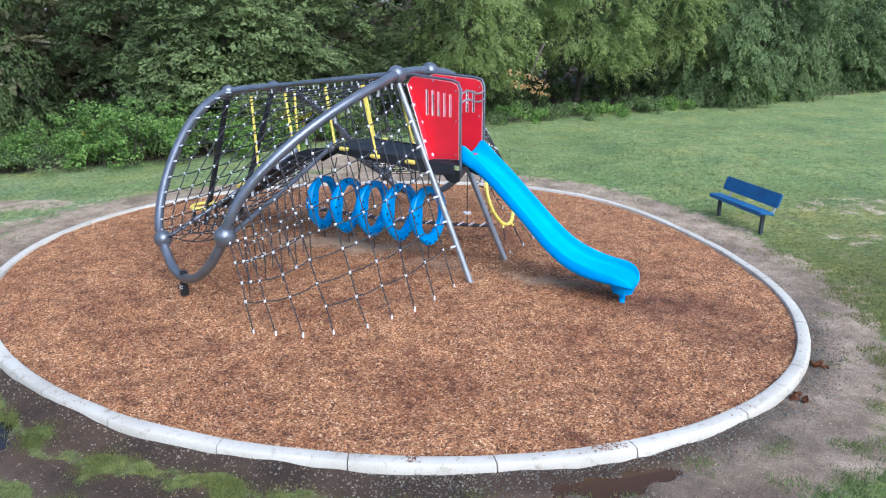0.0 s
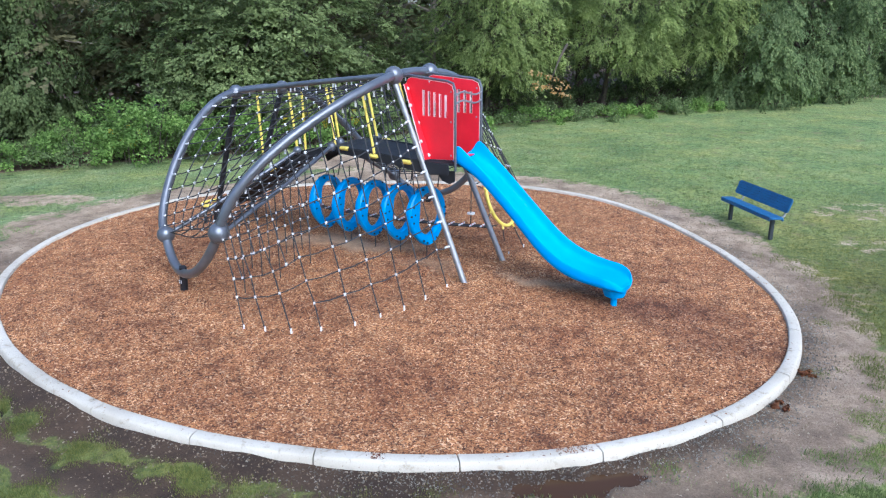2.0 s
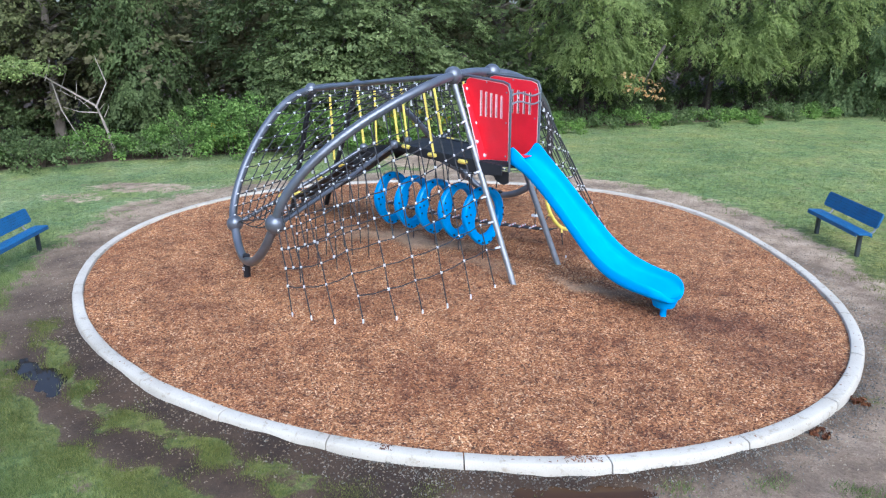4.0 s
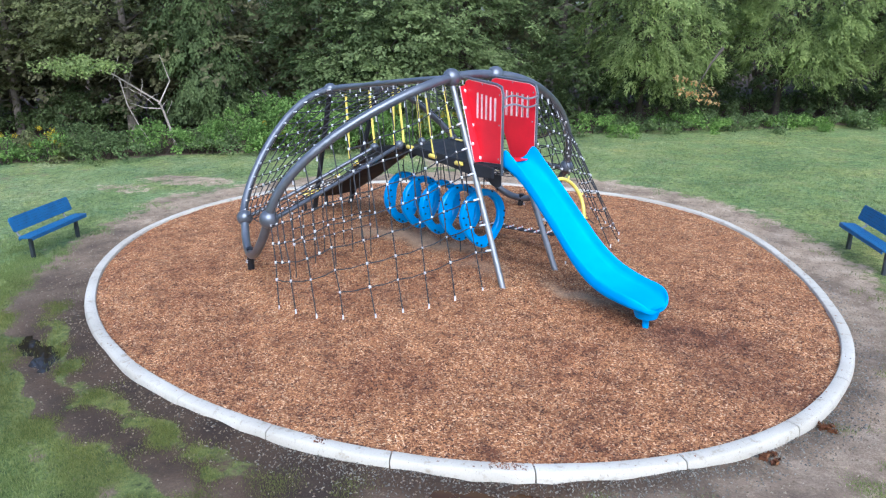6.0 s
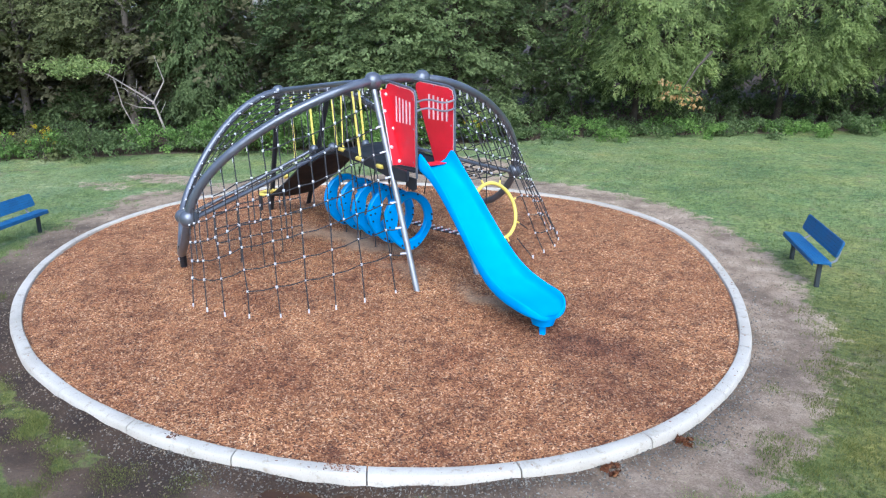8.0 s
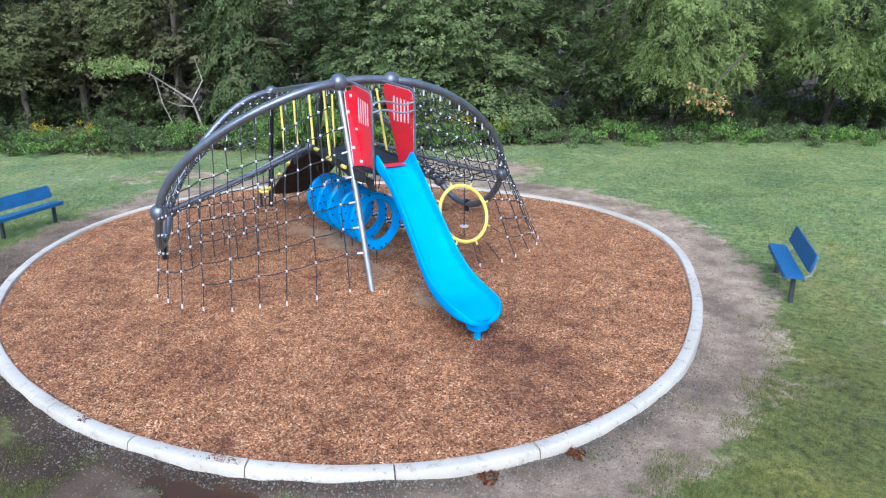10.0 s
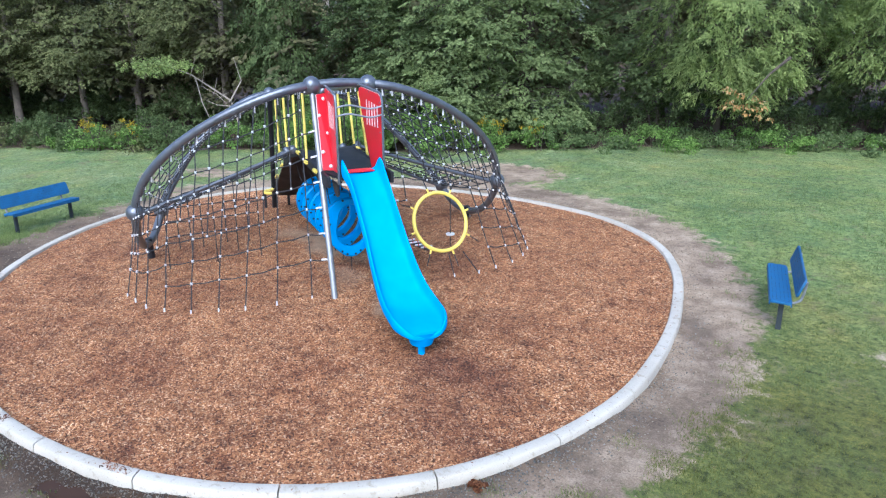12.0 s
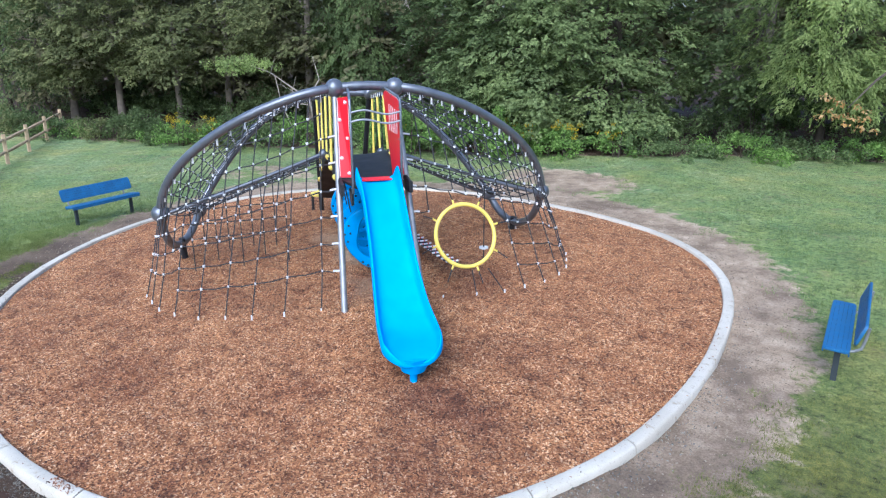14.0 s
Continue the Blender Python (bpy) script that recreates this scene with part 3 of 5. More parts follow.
frame_ob = thing("climbing_frame", FRAME, "charcoal steel arched climbing frame with deck and red panels on mulch", "climbing frame")
for s in (-1, 1):
    part("arch_tube", tube(front_arch(s), TUBE_R, 14), STEEL_DARK, frame_ob)
    part("arch_tube", tube(back_arch(s), TUBE_R, 14), STEEL_DARK, frame_ob)
    part("end_loop", tube(end_loop(s), TUBE_R, 14), STEEL_DARK, frame_ob)
    part("roof_beam", tube(bowed(mir(D0, s), mir(C0, s), (0, 0, 0.02)), 0.042, 12), STEEL_DARK, frame_ob)
    for c, r in ((A0, 0.132), (B0, 0.140), (C0, 0.136), (D0, 0.12)):
        joint(frame_ob, mir(c, s), r)
    part("post", tube([mir((C0[0], C0[1], C0[2] - 0.05), s), mir(FOOT_FRONT, s)], 0.045, 14), STEEL_LIGHT, frame_ob, "bare galvanised raking post")
    part("post", tube([mir(D0, s), mir(FOOT_BACK, s)], 0.05, 12), BLACK_STEEL, frame_ob, "black raking back post")
    foot = bmesh.new()
    sweep(foot, [mir((-1.93, 2.975, 0.30), s), mir(FOOT_END, s)], 0.055, 10)
    foot = part("foot_post", foot, BLACK_STEEL, frame_ob, "black stub post under the end loop")
    for dz in (0.07, 0.10):
        bm = bmesh.new()
        for k in (-0.02, 0.02):
            ball(bm, mir((-1.94 + k, 3.035, dz), s), 0.010, 1, 8)
        part("bolt", bm, CLAMP, foot)
    for k in range(9):
        c = Vector(mir(D0, s)).lerp(Vector(mir(C0, s)), 0.10 + 0.095 * k) + Vector((0, 0, 0.02))
        part("tie", tube([c - Vector((0, 0, 0.05)), c - Vector((0, 0, 0.115))], 0.012, 6), CLAMP, frame_ob, "white rope tie under the roof beam")
    # rails from the deck down to the end loop
    part("rail", tube(bowed(mir(P0, s), mir((B0[0], B0[1] - 0.05, B0[2] - 0.02), s), (0, 0, -0.02)), 0.032, 10), STEEL_DARK, frame_ob)
    part("rail", tube(bowed(mir(Q0, s), mir((A0[0], A0[1] - 0.05, A0[2]), s), (0, 0, -0.02)), 0.032, 10), STEEL_DARK, frame_ob)
    for c in (P0, Q0):
        joint(frame_ob, mir(c, s), 0.075)
part("arch_tube", tube(bowed(mir(C0, -1), C0, (0.02, 0, 0.03)), TUBE_R, 14), STEEL_DARK, frame_ob)
part("arch_tube", tube(bowed(mir(D0, -1), D0, (-0.02, 0, 0.02)), TUBE_R, 14), STEEL_DARK, frame_ob)


def belt(name, rows, parent, label):
    """A thick flexible belt; rows of (a, half width, z) from end to end, sagging between its edges."""
    bm = bmesh.new()
    top, low = [], []
    for a, w, z in rows:
        line = [(a, w * q, z - 0.05 * (1 - q * q)) for q in (-1, -0.6, -0.2, 0.2, 0.6, 1)]
        top.append([bm.verts.new(p) for p in line])
        low.append([bm.verts.new((p[0], p[1], p[2] - 0.035)) for p in line])
    for r, q in zip(top, top[1:]):
        for k in range(5):
            bm.faces.new((r[k], q[k], q[k + 1], r[k + 1]))
    for r, q in zip(low, low[1:]):
        for k in range(5):
            bm.faces.new((r[k + 1], q[k + 1], q[k], r[k]))
    n = len(rows) - 1
    for k in range(n):
        bm.faces.new((top[k][0], low[k][0], low[k + 1][0], top[k + 1][0]))
        bm.faces.new((top[k][5], top[k + 1][5], low[k + 1][5], low[k][5]))
    for k in range(5):
        bm.faces.new((top[0][k], top[0][k + 1], low[0][k + 1], low[0][k]))
        bm.faces.new((top[n][k], low[n][k], low[n][k + 1], top[n][k + 1]))
    bmesh.ops.recalc_face_normals(bm, faces=bm.faces)
    return part(name, bm, RUBBER, parent, label)


belt("deck", [(1.02, 0.30, 1.70), (0.6, 0.44, 1.715), (0.0, 0.47, 1.73), (-0.6, 0.50, 1.76), (-1.2, 0.53, 1.78)], frame_ob, "black rubber belt deck")
belt("ramp", [(-1.2, 0.53, 1.78), (-1.7, 0.52, 1.70), (-2.05, 0.51, 1.60), (-2.5, 0.50, 1.36), (-3.1, 0.50, 1.00), (-3.7, 0.49, 0.68), (-4.35, 0.48, 0.36)], frame_ob, "black rubber belt ramp")
# thick deck flanks, and the deck's supports
for s in (-1, 1):
    bm = bmesh.new()
    slab(bm, [(1.0, 1.56), (0.62, 1.53), (0.0, 1.60), (-0.6, 1.63), (-1.15, 1.67), (-1.15, 1.78), (-0.6, 1.77), (0.0, 1.745), (0.6, 1.73), (1.0, 1.72)], (1, 0, 0), (0, 0, 1), (0, 1, 0), (0, 0.47 * s, 0), 0.05, 0.01)
    part("deck_flank", bm, RUBBER, frame_ob, "black deck edge")
    bm = bmesh.new()
    slab(bm, [(-1.15, 1.67), (-1.6, 1.58), (-2.0, 1.44), (-2.35, 1.26), (-2.4, 1.38), (-2.05, 1.585), (-1.6, 1.70), (-1.15, 1.77)], (1, 0, 0), (0, 0, 1), (0, 1, 0), (0, 0.48 * s, 0), 0.05, 0.01)
    part("ramp_flank", bm, RUBBER, frame_ob, "black ramp edge")
    bm = bmesh.new()
    slab(bm, [(0.66, 1.60), (1.02, 1.60), (1.02, 1.44), (0.93, 1.40), (0.80, 1.44)], (1, 0, 0), (0, 0, 1), (0, 1, 0), (0, 0.34 * s, 0), 0.03, 0.006)
    part("bracket", bm, BLACK_STEEL, frame_ob, "black plate under the deck front")
    for a, z, tilt in ((0.27, 1.68, 0), (-0.38, 1.70, 0), (-0.98, 1.76, 0), (-2.7, 1.24, 0.45), (-3.4, 0.90, 0.45), (-4.2, 0.46, 0.45)):
        d = Vector((math.cos(tilt), 0, math.sin(tilt))) * 0.085
        c = Vector((a, 0.51 * s, z))
        part("hand_grip", tube([c - d, c - d * 0.8, c + d * 0.8, c + d], [0.022, 0.034, 0.034, 0.022], 10), YELLOW, frame_ob, "yellow plastic hand grip")


def panel(s):
    """A red side panel: a main plate with routed slots, and a bolted strip folded back to the post."""
    tilt, out, o = Vector((1, 0.08 * s, 0)).normalized(), Vector((-0.08, s, 0)).normalized(), Vector((0, 0.252 * s, 0))
    up = Vector((0, 0, 1))
    ol = [(0.10, 2.80), (0.13, 2.86), (0.20, 2.885), (0.88, 2.835), (0.97, 2.80), (1.0, 2.72), (1.0, 1.76), (0.56, 1.725), (0.33, 2.25)]
    slots = [(0.44 + 0.105 * k, 2.72 - 0.012 * k, 0.37 - 0.012 * k) for k in range(5)]
    bm = bmesh.new()
    slab(bm, ol, tilt, up, out, o, 0.02, 0.003)
    plate = part("panel", bm, RED, frame_ob, "red plastic panel with five upright slots", smooth=False)
    cut = bmesh.new()
    for a, z, h in slots:
        slab(cut, [(a - 0.02, z - h), (a + 0.02, z - h), (a + 0.02, z), (a - 0.02, z)], tilt, up, out, o, 0.2)
    cm = bpy.data.meshes.new("slots")
    cut.to_mesh(cm)
    cut.free()
    tool = bpy.data.objects.new("slots", cm)
    scene.collection.objects.link(tool)
    tool.parent = frame_ob
    bo = plate.modifiers.new("slots", "BOOLEAN")
    bo.object, bo.operation, bo.solver = tool, "DIFFERENCE", "EXACT"
    dg = bpy.context.evaluated_depsgraph_get()
    me = bpy.data.meshes.new_from_object(plate.evaluated_get(dg))
    plate.modifiers.clear()
    plate.data = me
    bpy.data.objects.remove(tool)
    for a, z, h in slots:
        for e in (-0.02, 0.02):
            bm = bmesh.new()
            slab(bm, [(a + e - 0.003, z - h), (a + e + 0.003, z - h), (a + e + 0.003, z), (a + e - 0.003, z)], tilt, up, out, o, 0.024)
            part("slot_edge", bm, RED_EDGE, plate, "pale routed slot edge")
    loop = [o + tilt * p + up * q for p, q in ol]
    part("panel_rim", tube(loop, 0.0075, 6, True), RED_EDGE, plate, "pale panel edge")
    # the strip between seam and post
    s0, s1 = Vector((0.10, 0.262 * s, 2.80)), Vector((0.56, 0.298 * s, 1.725))
    p0, p1 = Vector((0.17, 0.415 * s, 2.79)), Vector((0.56, 0.455 * s, 1.735))
    bm = bmesh.new()
    n = (s1 - s0).cross(p0 - s0).normalized() * 0.009
    f = [bm.verts.new(v + n) for v in (s0, s1, p1, p0)]
    g = [bm.verts.new(v - n) for v in (s0, s1, p1, p0)]
    bm.faces.new(f), bm.faces.new(g[::-1])
    for k in range(4):
        bm.faces.new((f[k], g[k], g[(k + 1) % 4], f[(k + 1) % 4]))
    bmesh.ops.recalc_face_normals(bm, faces=bm.faces)
    strip = part("side_strip", bm, RED, frame_ob, "red plastic strip with white bolt caps", smooth=False)
    part("strip_rim", tube([s0, s1, p1, p0], 0.008, 6, True), RED_EDGE, strip, "pale strip edge")
    for k, (t, w) in enumerate(((0.07, 0.3), (0.28, 0.85), (0.52, 0.25), (0.76, 0.8), (0.95, 0.2))):
        c = (s0.lerp(s1, t)).lerp(p0.lerp(p1, t), w)
        bm = bmesh.new()
        ball(bm, c, 0.031, 1, 12)
        part("bolt_cap", bm, CLAMP, strip, "white bolt cap")
    for a, z in ((0.955, 2.72), (0.955, 2.3), (0.955, 1.82), (0.55, 2.84)):
        bm = bmesh.new()
        ball(bm, o + tilt * a + up * z, 0.018, 1, 10)
        part("bolt_cap", bm, STEEL_LIGHT, plate)
    part("border_tube", tube([o + tilt * p + up * q for p, q in ((0.05, 2.90), (0.15, 2.915), (0.88, 2.865), (0.99, 2.835), (1.03, 2.74), (1.03, 1.60))], 0.018, 8), STEEL_DARK, frame_ob)


for s in (-1, 1):
    panel(s)
# two wavy bars over the slide's entrance
for z in (2.56, 2.68):
    pts = [(1.03, -0.33 + 0.66 * k / 12, z + 0.03 * math.sin(2 * math.pi * k / 12)) for k in range(13)]
    part("wavy_bar", tube(pts, 0.014, 8), STEEL_LIGHT, frame_ob)

# ---- the slide ----
slide = thing("slide", FRAME, "sky blue moulded plastic slide with curled lip, wet", "slide")


def slide_bed():
    # a, bed height, wall height, half width
    rows = [(0.86, 1.74, 0.02, 0.20), (0.95, 1.735, 0.10, 0.235), (1.0, 1.725, 0.25, 0.26), (1.08, 1.70, 0.26, 0.27), (1.25, 1.60, 0.21, 0.27), (1.5, 1.41, 0.20, 0.27), (1.75, 1.19, 0.20, 0.27),
            (2.0, 0.965, 0.20, 0.275), (2.2, 0.775, 0.20, 0.285), (2.4, 0.605, 0.195, 0.30), (2.6, 0.475, 0.185, 0.315), (2.8, 0.395, 0.175, 0.33), (3.0, 0.35, 0.16, 0.345), (3.2, 0.335, 0.14, 0.345),
            (3.37, 0.325, 0.14, 0.32), (3.49, 0.31, 0.11, 0.28), (3.56, 0.295, 0.07, 0.22), (3.60, 0.26, 0.01, 0.14)]
    bm = bmesh.new()
    t = 0.03
    cols = []
    for a, z, w, h in rows:
        w, west = (w * 0.93, 0.045) if 1.1 < a < 3.3 else (w, 0.0)
        inner = [(-h, z + w), (-h + 0.012, z + w * 0.6), (-h + 0.035, z + w * 0.2), (-h + 0.09, z + 0.008), (-h * 0.25, z), (h * 0.25, z), (h - 0.09, z + 0.008), (h - 0.035, z + w * 0.2), (h - 0.012, z + w * 0.6), (h, z + w)]
        if h < 0.16:
            inner = [(h * (k / 4.5 - 1), z) for k in range(10)]
        outer = [(h + t, z + w), (h + t + 0.01, z + w * 0.4), (h + t, z - 0.02), (h * 0.8, z - 0.06), (h * 0.3, z - 0.05), (-h * 0.3, z - 0.05), (-h * 0.8, z - 0.06), (-h - t, z - 0.02), (-h - t - 0.01, z + w * 0.4), (-h - t, z + w)]
        cols.append([bm.verts.new((a, b + (west * min(1, -b / h) if b < 0 else 0), q)) for b, q in inner + outer])
    n = 20
    for c, d in zip(cols, cols[1:]):
        for k in range(n):
            bm.faces.new((c[k], d[k], d[(k + 1) % n], c[(k + 1) % n]))
    bm.faces.new(cols[0]), bm.faces.new(cols[-1][::-1])
    bmesh.ops.recalc_face_normals(bm, faces=bm.faces)
    ob = part("chute", bm, BLUE, slide)
    sub = ob.modifiers.new("smooth", "SUBSURF")
    sub.levels = sub.render_levels = 2
    return ob


slide_bed()
bm = bmesh.new()
slab(bm, [(0.80, -0.20), (1.0, -0.23), (1.0, 0.23), (0.80, 0.20)], (1, 0, 0), (0, 1, 0), (0, 0, 1), (0, 0, 1.762), 0.016, 0.004)
lip = part("threshold_plate", bm, RED, slide, "red speckled plate at the slide's top")
bm = bmesh.new()
sweep(bm, [(3.42, 0, 0.30), (3.42, 0, 0.12), (3.42, 0, 0.10), (3.42, 0, -0.1)], [0.20, 0.14, 0.045, 0.04], 14)
part("exit_foot", bm, BLUE, slide, "blue tapered foot under the slide's exit")

# ---- blue tunnel rings hung under the deck ----


def tunnel_ring():
    ob = thing("tunnel_ring", FRAME, "thick sky blue plastic crawl ring hung on black ropes", "tunnel ring", "rings under the deck")
    bm = bmesh.new()
    secs = []
    N = 40
    for k in range(N):
        t = 2 * math.pi * k / N
        point = max(0, -math.sin(t)) ** 9
        R = 0.425 + 0.095 * point
        w = 0.105 + 0.125 * max(0, math.cos(t - math.pi * 0.06)) ** 2 + 0.03 * max(0, math.cos(t - math.pi)) ** 2 + 0.07 * point
        h = 0.055 + 0.008 * math.cos(3 * t)
        prof = [(R - w, -h * 0.6), (R - w, h * 0.6), (R - w + 0.02, h), (R - 0.02, h), (R, h * 0.6), (R, -h * 0.6), (R - 0.02, -h), (R - w + 0.02, -h)]
        secs.append([bm.verts.new((q, -r * math.cos(t), r * math.sin(t))) for r, q in prof])
    for k in range(N):
        c, d = secs[k], secs[(k + 1) % N]
        for q in range(8):
            bm.faces.new((c[q], c[(q + 1) % 8], d[(q + 1) % 8], d[q]))
    bmesh.ops.recalc_face_normals(bm, faces=bm.faces)
    part("ring", bm, RING_BLUE, ob)
    for t, r in ((-14, 0.37), (3, 0.40), (6, 0.32), (24, 0.37), (75, 0.405), (112, 0.405), (176, 0.395), (192, 0.395), (252, 0.44), (263, 0.47), (279, 0.47), (290, 0.44)):
        for q in (-1, 1):
            bm = bmesh.new()
            sweep(bm, [(q * 0.045, -r * math.cos(radians(t)), r * math.sin(radians(t))), (q * 0.066, -r * math.cos(radians(t)), r * math.sin(radians(t)))], 0.017, 8)
            part("bolt_recess", bm, HOLE, ob, "dark stub coloured as a shaded bolt recess")
    return ob


RING_AT = [(-1.94 + 0.545 * k, 0.0, 0.715 + 0.018 * k) for k in range(5)]
first = tunnel_ring()
first.matrix_world = FRAME @ pose(*RING_AT[0], 0, 0, 6)
for k, p in enumerate(RING_AT[1:]):
    copy_thing(first, FRAME @ pose(*p, 0, 3 - 2 * k, 4 - 3 * k))

# ---- nets and ropes ----
ROPE_R = 0.0092


def rope(parent, pts, r=ROPE_R, sides=5):
    return part("rope", tube(pts, r, sides), ROPE, parent)


def clamps(parent, pts, r=0.0148):
    """White cross clamps of one net, joined."""
    if not len(pts):
        return
    base = np.array([(x, y, z) for x in (-1, 1) for y in (-1, 1) for z in (-1, 1)], float) * (0.85, 0.85, 1.15)
    f = np.array([(0, 1, 3, 2), (4, 6, 7, 5), (0, 4, 5, 1), (2, 3, 7, 6), (0, 2, 6, 4), (1, 5, 7, 3)])
    rng = np.random.default_rng(len(pts))
    v, fs = [], []
    for k, p in enumerate(pts):
        t = rng.uniform(0, math.pi)
        rot = np.array([(math.cos(t), -math.sin(t), 0), (math.sin(t), math.cos(t), 0), (0, 0, 1)])
        v.append(base @ rot.T * r * rng.uniform(0.8, 1.15) + np.array(p))
        fs.append(f + 8 * k)
    ob = from_arrays("rope_clamp", np.concatenate(v), np.concatenate(fs), CLAMP, parent)
    tagged(ob, "white rope clamps", kind="stuff")


def net(name, grid, label, skip=None):
    """A rope net through a grid of points [along][down]; skip(point) leaves an opening."""
    ob = thing(name, FRAME, label, "climbing net", "nets of the climbing frame")
    grid = np.array(grid, float)
    n, m = grid.shape[:2]
    keep = np.array([[not (skip and skip(p)) for p in row] for row in grid])
    for lines, ks in ((grid, keep), (grid.transpose(1, 0, 2), keep.T)):
        for line, kk in zip(lines, ks):
            run = []
            for p, k in list(zip(line, kk)) + [(None, False)]:
                if k:
                    if run:
                        mid = (run[-1] + p) / 2 - np.array((0, 0, 0.012))
                        run.append(mid)
                    run.append(p)
                else:
                    if len(run) > 2:
                        rope(ob, run)
                    run = []
    clamps(ob, [p for row, kr in zip(grid[1:-1], keep[1:-1]) for p, k in zip(row[1:-1], kr[1:-1]) if k])
    return ob


def jig(p, k, amount=0.02):
    return np.array(p) + np.array((noise.noise((k * 1.7, p[0] * 3, p[2] * 3)), noise.noise((k * 2.3, p[1] * 3, 7)), 0.6 * noise.noise((k, p[2] * 4, 3)))) * amount


ANCHORS = [(-0.20, 3.33), (0.08, 3.22), (0.41, 3.08), (0.70, 2.84), (0.97, 2.50), (1.09, 2.14), (1.21, 1.79), (1.24, 1.36), (1.25, 0.86)]
TOPS = [0.04, 0.12, 0.22, 0.34, 0.46, 0.58, 0.70, 0.80, 0.91]
LEVEL = [0.27, 0.30, 0.37, 0.52, 0.60, 0.67, 0.74, 0.82, 0.88]
HOOP = Vector((0.81, 1.30, 0.836))

for s in (-1, 1):
    fa, ba = front_arch(s, 60), back_arch(s, 60)
    # tunnel net from arch to arch
    rows = []
    for t in np.linspace(0.03, 0.97, 13):
        p, q = at_curve(fa, t), at_curve(ba, t)
        line = []
        for w in np.linspace(0.04, 0.96, 9):
            c = p + (q - p) * w
            c = c - np.array((0, 0.0, 0.10 * math.sin(math.pi * w) * t)) - np.array((0, 0.10 * s * math.sin(math.pi * w) * (1 - t), 0))
            line.append(jig(c, t))
        rows.append(line)
    ob = net("arch_net", rows, "black rope net with white clamps slung between the arches")
    for t in np.linspace(0.03, 0.97, 13):
        for c, other in ((fa, ba), (ba, fa)):
            p = at_curve(c, t)
            q = p + (at_curve(other, t) - p) * 0.045
            part("tie", tube([p, q], 0.014, 6), CLAMP, ob, "white tie sleeve")
    # curtain net from the front arch to the ground; its level lines climb towards the post
    cords = []
    for k, (t, (a, b)) in enumerate(zip(TOPS, ANCHORS)):
        foot = FRAME @ Vector((a, b * s, 0))
        top, low = at_curve(fa, t), np.array((a, b * s, float(bed_z(foot.x, foot.y)) + 0.005))
        pitch = 0.23 + 0.11 * k / 8
        knots = {}
        for r in range(8):
            h = LEVEL[k] + pitch * (r - 1)
            if 0.2 < h < top[2] - 0.16:
                knots[r] = jig(top + (low - top) * (top[2] - h) / (top[2] - low[2]), h * 3, 0.03)
        cords.append((jig(top, t, 0.01), low, knots))
    ob = thing("curtain_net", FRAME, "black rope curtain net with white clamps pegged into the mulch", "climbing net", "nets of the climbing frame")
    hole = (lambda p: s > 0 and ((Vector(p) - HOOP).length < 0.47 or (abs(p[1]) < 1.95 and p[2] < 1.2)))
    marks = []

    def strands(pts, sag=0.0):
        """Ropes along points, broken at the opening for the hoop."""
        run = []
        for p in list(pts) + [None]:
            if p is None or hole(p):
                if len(run) > 1:
                    rope(ob, run)
                run = []
            else:
                if run and sag:
                    run.append((run[-1] + p) / 2 - np.array((0, 0, sag)))
                run.append(p)

    for top, low, knots in cords:
        line = [low] + [knots[r] for r in sorted(knots)] + [top]
        strands(line)
        if s > 0 and 0.9 < abs(low[1]) < 1.9:
            rope(ob, [low, low + (HOOP - Vector(low)) * 0.42])
        marks += [p for p in line[1:-1] if not hole(p)]
        bm = bmesh.new()
        sweep(bm, [low - np.array((0, 0, 0.06)), low + np.array((0, 0, 0.05))], [0.015, 0.011], 8)
        part("ground_peg", bm, CLAMP, ob, "white rope socket at the ground")
        q = top - np.array((0, 0, TUBE_R * 0.8))
        part("tie", tube([q, q - np.array((0, 0, 0.11))], 0.016, 6), CLAMP, ob, "white tie sleeve")
    # short cords between the long ones, from the arch to about chest height
    for k in range(len(TOPS) - 1):
        top = at_curve(fa, (TOPS[k] + TOPS[k + 1]) / 2)
        low = np.array(((ANCHORS[k][0] + ANCHORS[k + 1][0]) / 2, (ANCHORS[k][1] + ANCHORS[k + 1][1]) / 2 * s, 0.03))
        shared = [(cords[k][2][r] + cords[k + 1][2][r]) / 2 for r in sorted(cords[k][2]) if r in cords[k + 1][2] and r >= (3 if k % 2 else 2) + (1 if s > 0 and k > 4 else 0)]
        if not shared or any(hole(p) for p in shared):
            continue
        rope(ob, [top] + shared[::-1])
        marks += shared
        q = top - np.array((0, 0, TUBE_R * 0.8))
        part("tie", tube([q, q - np.array((0, 0, 0.09))], 0.014, 6), CLAMP, ob, "white tie sleeve")
    head, toe = np.array(mir(C0, s)), np.array(mir(FOOT_FRONT, s))
    for r in range(8):
        have = [knots[r] for _, _, knots in cords if r in knots]
        h = 0.57 + 0.35 * (r - 0.1)
        if have and r < 6:
            end = head + (toe - head) * (head[2] - h) / (head[2] - toe[2])
            have.append(end)
            if not hole(end):
                u = (have[-2] - end) / np.linalg.norm(have[-2] - end)
                part("tie", tube([end, end + u * 0.13], 0.016, 6), CLAMP, ob, "white tie sleeve at the post")
        strands(have, 0.02)
    clamps(ob, marks)
    # climbing net between the two rails
    rows = []
